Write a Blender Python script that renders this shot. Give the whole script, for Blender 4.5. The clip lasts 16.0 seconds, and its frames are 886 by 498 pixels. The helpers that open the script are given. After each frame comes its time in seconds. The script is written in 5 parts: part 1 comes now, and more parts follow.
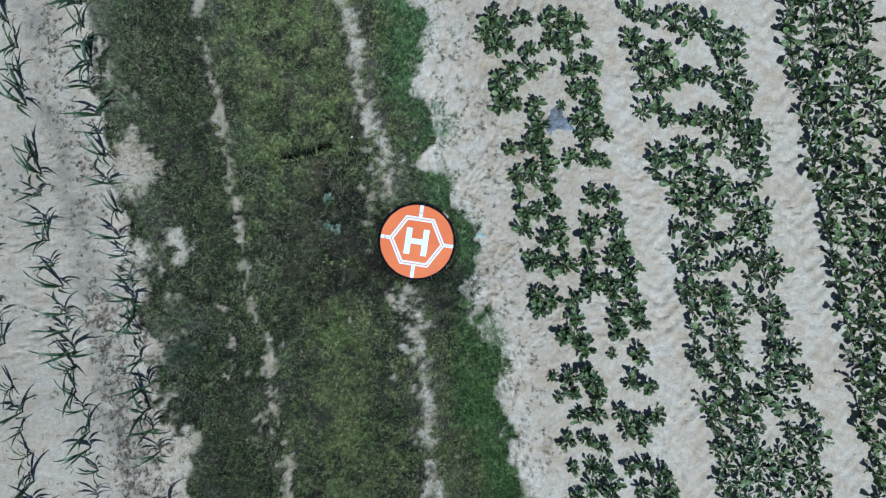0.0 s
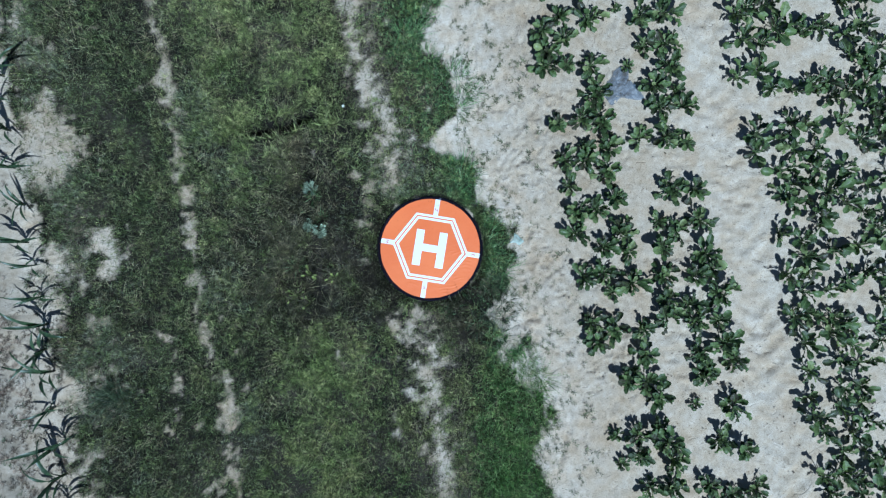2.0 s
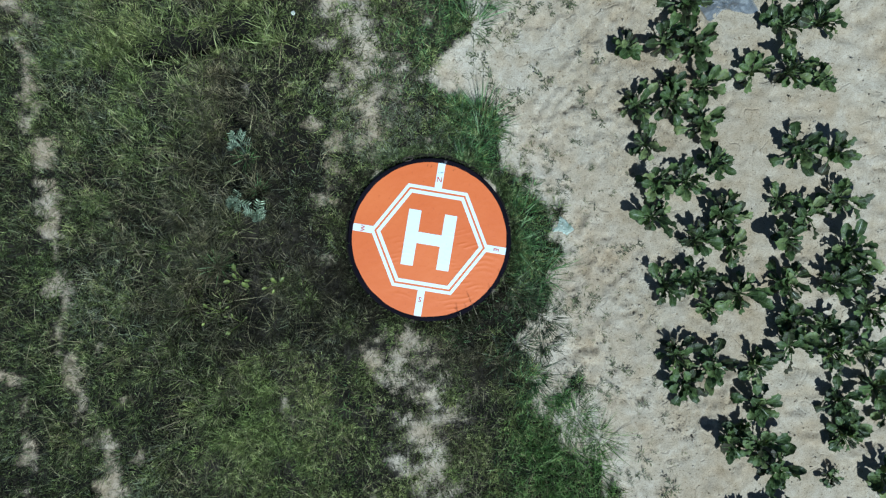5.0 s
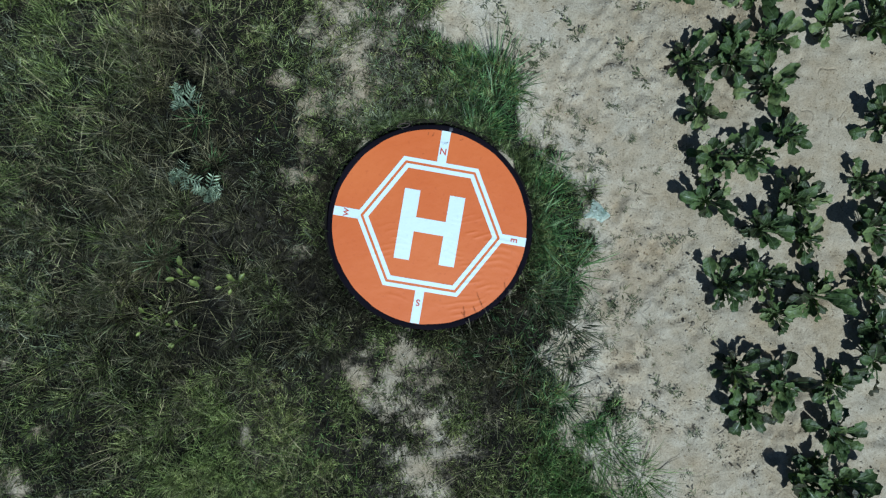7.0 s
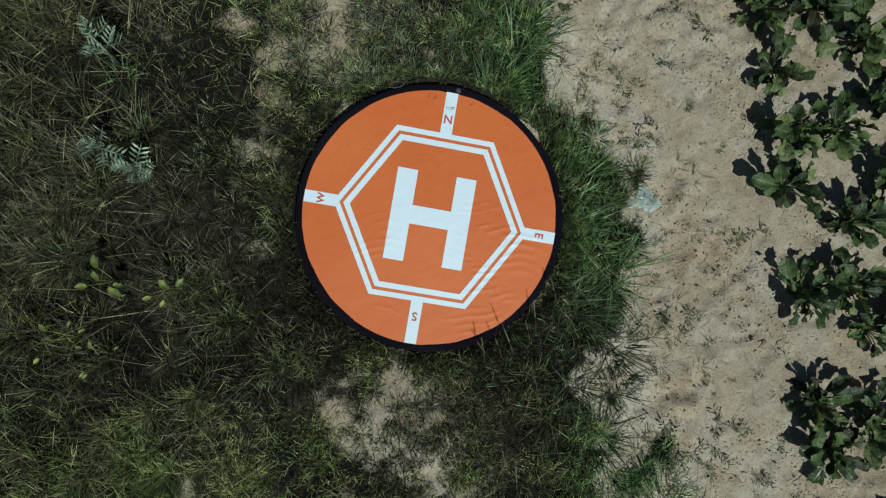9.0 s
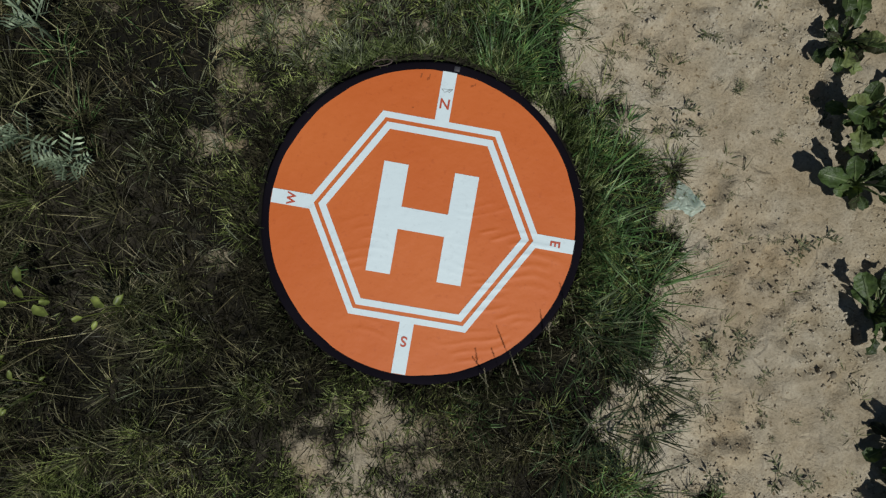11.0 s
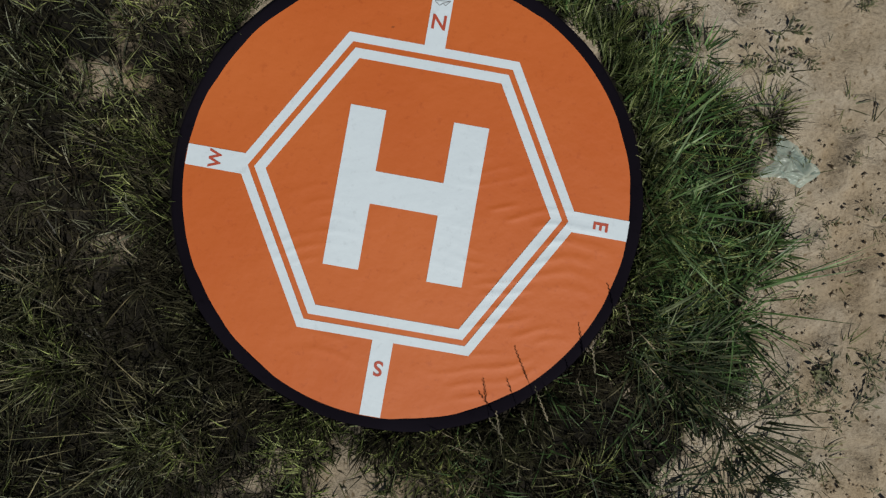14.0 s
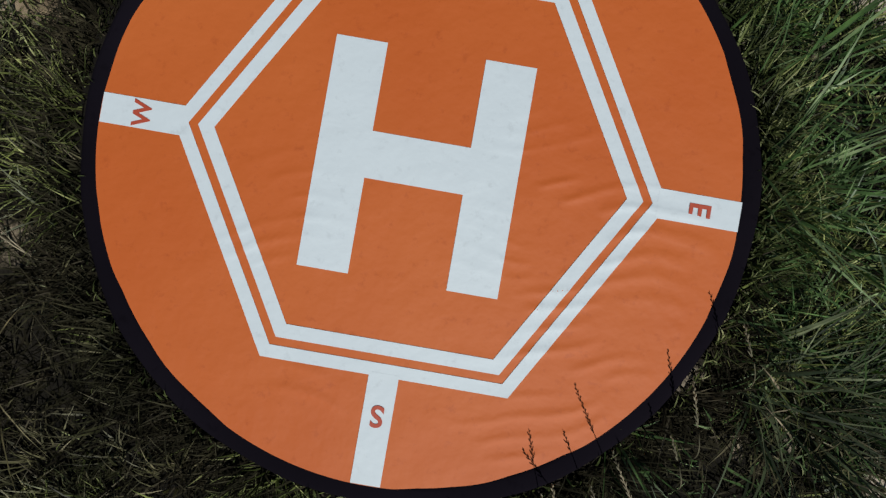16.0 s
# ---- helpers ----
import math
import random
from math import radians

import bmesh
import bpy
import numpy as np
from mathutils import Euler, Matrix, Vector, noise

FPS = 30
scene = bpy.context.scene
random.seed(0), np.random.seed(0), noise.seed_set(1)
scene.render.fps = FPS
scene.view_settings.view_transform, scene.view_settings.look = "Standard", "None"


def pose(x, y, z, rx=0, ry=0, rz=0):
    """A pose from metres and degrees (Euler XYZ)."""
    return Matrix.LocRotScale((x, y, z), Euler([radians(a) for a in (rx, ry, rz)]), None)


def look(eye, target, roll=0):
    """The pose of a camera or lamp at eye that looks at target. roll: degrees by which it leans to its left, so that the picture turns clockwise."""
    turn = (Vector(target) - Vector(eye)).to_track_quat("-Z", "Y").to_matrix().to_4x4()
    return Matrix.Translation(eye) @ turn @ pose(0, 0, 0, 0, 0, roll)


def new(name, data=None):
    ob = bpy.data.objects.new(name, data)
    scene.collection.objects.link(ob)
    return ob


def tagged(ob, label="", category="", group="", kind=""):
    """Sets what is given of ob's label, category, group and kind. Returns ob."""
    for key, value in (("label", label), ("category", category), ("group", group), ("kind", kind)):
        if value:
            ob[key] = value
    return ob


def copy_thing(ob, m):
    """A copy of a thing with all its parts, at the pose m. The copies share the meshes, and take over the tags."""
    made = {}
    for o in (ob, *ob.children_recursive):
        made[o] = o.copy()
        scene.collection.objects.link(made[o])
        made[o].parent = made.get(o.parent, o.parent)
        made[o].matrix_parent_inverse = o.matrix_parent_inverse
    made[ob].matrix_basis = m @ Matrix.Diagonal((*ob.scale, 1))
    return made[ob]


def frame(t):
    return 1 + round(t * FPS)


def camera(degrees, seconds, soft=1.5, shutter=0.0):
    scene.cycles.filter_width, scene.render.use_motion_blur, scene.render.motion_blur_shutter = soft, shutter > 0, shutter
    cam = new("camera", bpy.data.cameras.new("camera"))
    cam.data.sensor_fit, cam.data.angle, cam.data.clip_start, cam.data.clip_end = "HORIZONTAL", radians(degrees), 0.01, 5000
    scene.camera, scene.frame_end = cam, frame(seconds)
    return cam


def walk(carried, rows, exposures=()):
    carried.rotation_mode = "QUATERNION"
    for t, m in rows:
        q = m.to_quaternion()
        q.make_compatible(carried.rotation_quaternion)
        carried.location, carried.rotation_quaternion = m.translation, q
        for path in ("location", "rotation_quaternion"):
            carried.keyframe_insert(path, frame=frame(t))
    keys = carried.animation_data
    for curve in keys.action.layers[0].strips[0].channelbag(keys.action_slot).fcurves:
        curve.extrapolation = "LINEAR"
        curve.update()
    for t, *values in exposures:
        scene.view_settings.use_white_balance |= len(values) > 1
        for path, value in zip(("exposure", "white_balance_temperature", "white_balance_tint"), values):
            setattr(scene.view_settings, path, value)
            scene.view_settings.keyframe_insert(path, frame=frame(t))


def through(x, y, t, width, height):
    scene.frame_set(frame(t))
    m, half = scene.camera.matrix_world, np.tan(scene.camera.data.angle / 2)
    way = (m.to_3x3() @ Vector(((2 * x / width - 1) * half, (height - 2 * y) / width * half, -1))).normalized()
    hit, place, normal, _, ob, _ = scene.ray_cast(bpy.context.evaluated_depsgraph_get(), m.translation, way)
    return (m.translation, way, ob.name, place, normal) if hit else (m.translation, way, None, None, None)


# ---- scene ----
# a drone comes down over a landing pad, looking straight down: seconds, place, tilts and turn
cam = camera(73.0, 16.0, soft=1.3)
PATH = [
    (0.0, 0.1542, 0.0807, 5.8294, -1.572, -0.995, -1.423),
    (0.5, 0.0842, 0.0463, 5.4422, -1.192, -1.089, -1.331),
    (1.0, 0.0572, 0.0324, 5.0493, -1.051, -0.848, -1.241),
    (1.5, 0.0483, 0.0278, 4.6656, -0.834, -0.677, -1.171),
    (2.0, 0.0366, 0.0326, 4.2973, -0.521, -0.733, -1.108),
    (2.5, 0.0568, 0.0297, 3.9483, -0.270, -0.503, -1.060),
    (3.0, 0.0662, 0.0278, 3.6052, -0.358, -0.278, -0.927),
    (3.5, 0.0511, 0.0017, 3.2738, -0.376, -0.261, -0.910),
    (4.0, -0.0079, 0.0127, 3.0740, -1.048, -1.004, -0.910),
    (6.5, -0.0692, -0.0473, 2.3474, -0.595, -3.083, -0.574),
    (7.0, -0.0877, -0.0574, 2.2029, -0.625, -3.485, -0.550),
    (7.5, -0.1075, -0.0654, 2.0538, -0.642, -3.969, -0.543),
    (8.0, -0.1181, -0.0721, 1.9080, -0.575, -4.323, -0.421),
    (8.5, -0.1135, -0.0594, 1.7680, -1.083, -4.445, -0.282),
    (9.0, -0.1057, -0.0550, 1.6939, -1.132, -4.738, -0.350),
    (11.5, 0.0066, -0.0709, 1.3370, 0.362, -1.970, -0.192),
    (12.0, 0.0239, -0.0797, 1.2637, 0.611, -1.823, 0.020),
    (12.5, 0.0370, -0.0881, 1.1865, 0.834, -1.930, -0.108),
    (13.0, 0.0479, -0.0946, 1.1161, 0.945, -1.954, -0.119),
    (13.5, 0.0410, -0.0958, 1.0476, 0.804, -1.671, -0.148),
    (14.0, 0.0330, -0.1025, 0.9744, 0.824, -1.269, -0.154),
    (14.5, 0.0336, -0.1081, 0.9008, 0.785, -0.941, -0.178),
    (15.0, 0.0388, -0.1057, 0.8274, 0.674, -0.613, -0.110),
    (15.5, 0.0341, -0.1038, 0.7557, 0.540, -0.354, -0.238),
    (16.0, 0.0218, -0.1011, 0.6814, 0.528, -0.188, -0.257),
]
EXPOSURES = [(0, 0.22, 4780, 4), (0.7, 0.24, 4480, 1), (1.2, 0.25, 4540, 1), (2.2, 0.3, 4640, 1), (3.2, 0.29, 4850, -2), (4, 0.22, 4980, -4), (7, -0.16, 5080, -4), (8, -0.36, 5300, -3), (9, -0.5, 5750, -4), (11.5, -0.69, 6400, 5), (12.5, -0.77, 6580, 7), (16, -0.73, 6400, 8)]
walk(cam, [(t, pose(x, y, z, rx, ry, rz)) for t, x, y, z, rx, ry, rz in PATH], EXPOSURES)

# ---- light: high summer sun and a clear sky ----
SUN_FROM = Vector((0.22, -0.58, 1.0)).normalized()
world = bpy.data.worlds.new("sky")
scene.world = world
world.use_nodes = True
sky = world.node_tree.nodes.new("ShaderNodeTexSky")
sky.sky_type, sky.sun_disc, sky.air_density, sky.dust_density = "NISHITA", False, 0.7, 0.3
sky.sun_elevation = math.asin(SUN_FROM.z)
sky.sun_rotation = math.atan2(SUN_FROM.x, SUN_FROM.y)
background = world.node_tree.nodes["Background"]
background.inputs["Strength"].default_value = 0.05
world.node_tree.links.new(sky.outputs[0], background.inputs[0])
sun = new("sun", bpy.data.lights.new("sun", "SUN"))
sun.data.energy, sun.data.angle, sun.data.color = 5.0, radians(0.53), (1.0, 0.965, 0.91)
sun.matrix_world = look(SUN_FROM * 30, (0, 0, 0))

# ---- small helpers ----
rng = np.random.default_rng(7)


def smooth(a, b, v):
    u = np.clip((v - a) / (b - a), 0, 1)
    return u * u * (3 - 2 * u)


def lattice(x, y, seed):
    h = (x.astype(np.int64) * 374761393 + y.astype(np.int64) * 668265263 + seed * 1442695041) & 0xFFFFFFFF
    h = ((h ^ (h >> 13)) * 1274126177) & 0xFFFFFFFF
    return ((h ^ (h >> 16)) & 0xFFFF) / 65535.0


def grain(x, y, size, seed=0):
    """Value noise from 0 to 1 with blotches of that size in metres."""
    x, y = np.asarray(x, float) / size + 500, np.asarray(y, float) / size + 500
    i, j = np.floor(x), np.floor(y)
    u, v = x - i, y - j
    u, v = u * u * (3 - 2 * u), v * v * (3 - 2 * v)
    a, b = lattice(i, j, seed), lattice(i + 1, j, seed)
    c, d = lattice(i, j + 1, seed), lattice(i + 1, j + 1, seed)
    return (a * (1 - u) + b * u) * (1 - v) + (c * (1 - u) + d * u) * v


def fractal(x, y, size, seed=0, octaves=3):
    total, weight = 0.0, 0.0
    for k in range(octaves):
        total = total + grain(x, y, size / 2**k, seed + k) / 2**k
        weight += 1 / 2**k
    return total / weight


def mesh_of(name, verts, quads, tris, slots=()):
    """A mesh from numpy arrays of corners, four- and three-cornered faces."""
    me = bpy.data.meshes.new(name)
    quads, tris = np.asarray(quads, np.int32).reshape(-1, 4), np.asarray(tris, np.int32).reshape(-1, 3)
    me.vertices.add(len(verts))
    me.vertices.foreach_set("co", np.asarray(verts, np.float32).ravel())
    loops = np.concatenate([quads.ravel(), tris.ravel()])
    me.loops.add(len(loops))
    me.loops.foreach_set("vertex_index", loops)
    starts = np.concatenate([np.arange(len(quads)) * 4, len(quads) * 4 + np.arange(len(tris)) * 3])
    me.polygons.add(len(starts))
    me.polygons.foreach_set("loop_start", starts.astype(np.int32))
    me.polygons.foreach_set("use_smooth", np.ones(len(starts), bool))
    for m in slots:
        me.materials.append(m)
    me.update(calc_edges=True)
    return me


def part(name, bm, material, parent, label=""):
    """Links a bmesh as one mesh under a thing or a part."""
    me = bpy.data.meshes.new(name)
    bm.to_mesh(me)
    bm.free()
    for p in me.polygons:
        p.use_smooth = True
    me.materials.append(material)
    ob = new(name, me)
    ob.parent = parent
    if label:
        tagged(ob, label)
    return ob


# ---- materials ----
def material(name, rough=0.6, gloss=0.3):
    m = bpy.data.materials.new(name)
    m.use_nodes = True
    nodes, links = m.node_tree.nodes, m.node_tree.links
    shader = nodes["Principled BSDF"]
    shader.inputs["Roughness"].default_value = rough
    shader.inputs["Specular IOR Level"].default_value = gloss
    return m, nodes, links, shader


def ramp(nodes, links, source, stops):
    r = nodes.new("ShaderNodeValToRGB")
    e = r.color_ramp.elements
    while len(e) < len(stops):
        e.new(0.5)
    for k, (at, colour) in enumerate(stops):
        e[k].position, e[k].color = at, (*colour, 1)
    links.new(source, r.inputs[0])
    return r.outputs[0]


def mixed(nodes, links, factor, a, b, mode="MIX"):
    n = nodes.new("ShaderNodeMix")
    n.data_type, n.blend_type = "RGBA", mode
    for socket, value in ((n.inputs[0], factor), (n.inputs[6], a), (n.inputs[7], b)):
        if isinstance(value, bpy.types.NodeSocket):
            links.new(value, socket)
        else:
            socket.default_value = value if isinstance(value, (int, float)) else (*value, 1)
    return n.outputs[2]


def noise_of(nodes, links, scale, detail=3.0, rough=0.55, space="Object"):
    c = nodes.new("ShaderNodeTexCoord")
    n = nodes.new("ShaderNodeTexNoise")
    n.inputs["Scale"].default_value, n.inputs["Detail"].default_value, n.inputs["Roughness"].default_value = scale, detail, rough
    links.new(c.outputs[space], n.inputs["Vector"])
    return n.outputs["Fac"]


def bump(nodes, links, shader, height, strength, distance):
    b = nodes.new("ShaderNodeBump")
    b.inputs["Strength"].default_value, b.inputs["Distance"].default_value = strength, distance
    links.new(height, b.inputs["Height"])
    links.new(b.outputs[0], shader.inputs["Normal"])


def leafy(name, stops, rough=0.5, gloss=0.35, through=0.22, by="island", vein=0.0):
    """Leaf matter: its tone varies from blade to blade, and some light comes through."""
    m, nodes, links, shader = material(name, rough, gloss)
    if by == "island":
        source = nodes.new("ShaderNodeNewGeometry").outputs["Random Per Island"]
    else:
        source = nodes.new("ShaderNodeObjectInfo").outputs["Random"]
    colour = ramp(nodes, links, source, stops)
    fine = ramp(nodes, links, noise_of(nodes, links, 40, 3), [(0.32, (0.58, 0.58, 0.58)), (0.68, (1.32, 1.32, 1.26))])
    colour = mixed(nodes, links, 1.0, colour, fine, "MULTIPLY")
    if by == "island":
        wide = ramp(nodes, links, noise_of(nodes, links, 4.5, 3, 0.6), [(0.34, (0.84, 0.92, 0.78)), (0.5, (1.0, 1.0, 1.0)), (0.68, (1.16, 1.08, 1.08))])
        colour = mixed(nodes, links, 1.0, colour, wide, "MULTIPLY")
        close = ramp(nodes, links, noise_of(nodes, links, 20, 2, 0.5), [(0.36, (0.66, 0.66, 0.62)), (0.5, (0.98, 0.98, 0.97)), (0.64, (1.42, 1.38, 1.36))])
        colour = mixed(nodes, links, 1.0, colour, close, "MULTIPLY")
    links.new(colour, shader.inputs["Base Color"])
    if vein:
        bump(nodes, links, shader, noise_of(nodes, links, 75, 3), vein, 0.006)
    thin = nodes.new("ShaderNodeBsdfTranslucent")
    links.new(mixed(nodes, links, 1.0, colour, (1.5, 1.6, 0.7), "MULTIPLY"), thin.inputs["Color"])
    mix = nodes.new("ShaderNodeMixShader")
    mix.inputs[0].default_value = through
    links.new(shader.outputs[0], mix.inputs[1])
    links.new(thin.outputs[0], mix.inputs[2])
    links.new(mix.outputs[0], nodes["Material Output"].inputs["Surface"])
    return m


def ground_material():
    m, nodes, links, shader = material("sandy_soil", 0.92, 0.15)
    soil = nodes.new("ShaderNodeAttribute")
    soil.attribute_name = "soil"
    split = nodes.new("ShaderNodeSeparateColor")
    links.new(soil.outputs["Color"], split.inputs[0])
    fine, mid, wide = (noise_of(nodes, links, s, d, f) for s, d, f in ((150, 4, 0.75), (22, 5, 0.6), (1.9, 4, 0.6)))
    sand = ramp(nodes, links, mid, [(0.25, (0.296, 0.250, 0.184)), (0.5, (0.376, 0.323, 0.250)), (0.75, (0.446, 0.391, 0.315))])
    brown = ramp(nodes, links, wide, [(0.4, (1.0, 1.0, 0.99)), (0.7, (0.9, 0.85, 0.78))])
    sand = mixed(nodes, links, 1.0, sand, brown, "MULTIPLY")
    sand = mixed(nodes, links, 1.0, sand, ramp(nodes, links, fine, [(0.32, (0.66, 0.64, 0.61)), (0.5, (1.0, 1.0, 1.0)), (0.68, (1.15, 1.15, 1.15))]), "MULTIPLY")
    sand = mixed(nodes, links, 1.0, sand, ramp(nodes, links, noise_of(nodes, links, 95, 1, 0.4), [(0.25, (0.52, 0.47, 0.40)), (0.34, (1.0, 1.0, 1.0))]), "MULTIPLY")
    sand = mixed(nodes, links, 1.0, sand, ramp(nodes, links, noise_of(nodes, links, 7.5, 4, 0.6), [(0.42, (1.0, 1.01, 1.03)), (0.58, (0.95, 0.93, 0.895)), (0.72, (0.88, 0.835, 0.77))]), "MULTIPLY")
    pale = mixed(nodes, links, 1.0, sand, (1.22, 1.24, 1.27), "MULTIPLY")
    tan = mixed(nodes, links, 1.0, sand, (0.93, 0.905, 0.86), "MULTIPLY")
    sand = mixed(nodes, links, soil.outputs["Alpha"], tan, pale)
    # humus soil taken near black, with the shade between tufts in its tone
    shaded_humus = ramp(nodes, links, mid, [(0.3, (0.004, 0.004, 0.003)), (0.55, (0.009, 0.008, 0.006)), (0.8, (0.032, 0.028, 0.020))])
    # litter breaks up the border between thatch and sand
    litter = split.outputs[0]
    for size, amount in ((55, 0.6), (170, 0.75)):
        speck = nodes.new("ShaderNodeMath")
        speck.operation = "MULTIPLY_ADD"
        speck.inputs[1].default_value = amount
        links.new(noise_of(nodes, links, size, 3, 0.65), speck.inputs[0])
        links.new(litter, speck.inputs[2])
        litter = speck.outputs[0]
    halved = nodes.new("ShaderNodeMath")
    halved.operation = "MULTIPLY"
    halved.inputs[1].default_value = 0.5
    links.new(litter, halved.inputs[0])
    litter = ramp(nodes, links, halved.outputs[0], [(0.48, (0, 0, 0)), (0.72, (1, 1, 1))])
    colour = mixed(nodes, links, litter, sand, shaded_humus)
    darker_sand = ramp(nodes, links, mid, [(0.3, (0.15, 0.125, 0.09)), (0.7, (0.22, 0.19, 0.145))])
    colour = mixed(nodes, links, split.outputs[1], colour, darker_sand)
    # shadow inside the hole, painted as near-black soil
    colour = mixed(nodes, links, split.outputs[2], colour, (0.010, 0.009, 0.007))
    links.new(colour, shader.inputs["Base Color"])
    add = nodes.new("ShaderNodeMath")
    add.operation = "MULTIPLY_ADD"
    add.inputs[1].default_value = 0.55
    links.new(fine, add.inputs[0])
    links.new(mid, add.inputs[2])
    cleft = ramp(nodes, links, noise_of(nodes, links, 8.5, 1, 0.4), [(0.465, (1, 1, 1)), (0.5, (0.45, 0.45, 0.45)), (0.52, (1, 1, 1))])
    where = ramp(nodes, links, noise_of(nodes, links, 11, 2, 0.5), [(0.54, (1, 1, 1)), (0.62, (0, 0, 0))])
    crust = nodes.new("ShaderNodeMath")
    crust.operation = "MAXIMUM"
    links.new(cleft, crust.inputs[0])
    links.new(where, crust.inputs[1])
    total = nodes.new("ShaderNodeMath")
    total.operation = "ADD"
    links.new(add.outputs[0], total.inputs[0])
    links.new(crust.outputs[0], total.inputs[1])
    bump(nodes, links, shader, total.outputs[0], 0.65, 0.012)
    return m


SOIL = ground_material()
MEADOW = leafy("meadow_grass_blades", [(0.0, (0.0522, 0.0672, 0.0184)), (0.3, (0.1134, 0.1413, 0.0407)), (0.65, (0.2039, 0.2394, 0.0813)), (1.0, (0.3854, 0.4127, 0.193))], 0.5, 0.28, 0.15)
RANK = leafy("rank_grass_blades", [(0.0, (0.0301, 0.0296, 0.0148)), (0.45, (0.0649, 0.0645, 0.0310)), (0.8, (0.1203, 0.1155, 0.0634)), (1.0, (0.2431, 0.2148, 0.1517))], 0.5, 0.3, 0.14)
GREEN = leafy("green_grass_blades", [(0.0, (0.0338, 0.0695, 0.0204)), (0.45, (0.0678, 0.1313, 0.0421)), (0.8, (0.1219, 0.2084, 0.0796)), (1.0, (0.2483, 0.3382, 0.1784))], 0.45, 0.38, 0.16)
FADED = leafy("faded_grass_blades", [(0.0, (0.0679, 0.0780, 0.0462)), (0.5, (0.1455, 0.1600, 0.1012)), (1.0, (0.2813, 0.2900, 0.2145))], 0.55, 0.25, 0.12)
DUSKY = leafy("dusky_tussock_blades", [(0.0, (0.0216, 0.0324, 0.0168)), (0.6, (0.0486, 0.0675, 0.0336)), (1.0, (0.1350, 0.1620, 0.0936))], 0.45, 0.35, 0.1)
SPARSE = leafy("sparse_grass_blades", [(0.0, (0.0363, 0.0452, 0.0156)), (0.5, (0.0806, 0.0964, 0.0362)), (1.0, (0.2215, 0.231, 0.1166))], 0.52, 0.28, 0.14)
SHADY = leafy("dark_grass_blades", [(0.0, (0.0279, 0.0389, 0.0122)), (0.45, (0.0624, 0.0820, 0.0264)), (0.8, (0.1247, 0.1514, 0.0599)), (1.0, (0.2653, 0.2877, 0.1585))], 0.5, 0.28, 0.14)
LUSH = leafy("lush_grass_blades", [(0.0, (0.0373, 0.0716, 0.0156)), (0.45, (0.0746, 0.1371, 0.0329)), (0.8, (0.1362, 0.2146, 0.0656)), (1.0, (0.2612, 0.3229, 0.1426))], 0.52, 0.28, 0.14)
# brown undergrowth, its palette lowered to carry the shade among tall grass
SHADE_BROWN = leafy("shaded_undergrowth", [(0.0, (0.0145, 0.0121, 0.0083)), (0.6, (0.0275, 0.0257, 0.0149)), (0.9, (0.0471, 0.0446, 0.0280)), (1.0, (0.0885, 0.0796, 0.0577))], 0.8, 0.08, 0.04)
STRAW = leafy("dry_grass_blades", [(0.0, (0.11, 0.096, 0.0496)), (0.5, (0.21, 0.1882, 0.104)), (1.0, (0.36, 0.3332, 0.2))], 0.6, 0.25, 0.1)
BEET_TONES = [(0.0, (0.034, 0.031, 0.016)), (0.2, (0.028, 0.042, 0.013)), (0.5, (0.046, 0.074, 0.021)), (0.8, (0.080, 0.118, 0.035)), (1.0, (0.170, 0.198, 0.076))]
BEET = leafy("beet_leaf", BEET_TONES, 0.5, 0.35, 0.16, "object", 0.9)
RIB = leafy("beet_rib", [(0.0, (0.07425, 0.108, 0.0405)), (1.0, (0.1215, 0.1485, 0.0675))], 0.4, 0.4, 0.1, "object")
CORN = leafy("maize_leaf", [(0.0, (0.024, 0.044, 0.018)), (1.0, (0.046, 0.074, 0.032))], 0.42, 0.45, 0.2, "object")
SILVER = leafy("mugwort_leaf", [(0.0, (0.13, 0.165, 0.115)), (0.7, (0.26, 0.32, 0.23)), (1.0, (0.53, 0.6, 0.48))], 0.6, 0.3, 0.1)
YELLOW = leafy("yellowing_leaf", [(0.0, (0.1105, 0.1495, 0.0345)), (1.0, (0.2600, 0.2795, 0.0862))], 0.45, 0.4, 0.2)
DEBRIS = leafy("dry_shreds", [(0.0, (0.060, 0.044, 0.032)), (0.6, (0.110, 0.082, 0.060)), (1.0, (0.180, 0.145, 0.110))], 0.7, 0.2, 0.05)
PETAL = leafy("white_petal", [(0.0, (0.62, 0.62, 0.60)), (1.0, (0.76, 0.76, 0.74))], 0.5, 0.3, 0.2)
EAR = leafy("seed_head", [(0.0, (0.1423, 0.1265, 0.0816)), (1.0, (0.2424, 0.2213, 0.1581))], 0.6, 0.3, 0.15)
SPROUT = leafy("sprout_leaf", [(0.0, (0.0384, 0.0528, 0.02542)), (0.6, (0.0576, 0.07488, 0.03519)), (1.0, (0.1056, 0.1056, 0.05865))], 0.55, 0.3, 0.12)

# ---- plan of the strip: a grass verge between a maize field and beet beds; the rows slant ----
SLANT = -0.158
VERGE_LEFT = [(6.02, -3.65), (2.44, -3.2), (1.6, -3.1), (1.28, -2.98), (0.49, -2.88), (-0.05, -2.83), (-0.87, -2.66), (-1.87, -2.54), (-2.43, -2.42), (-5.95, -1.75)]
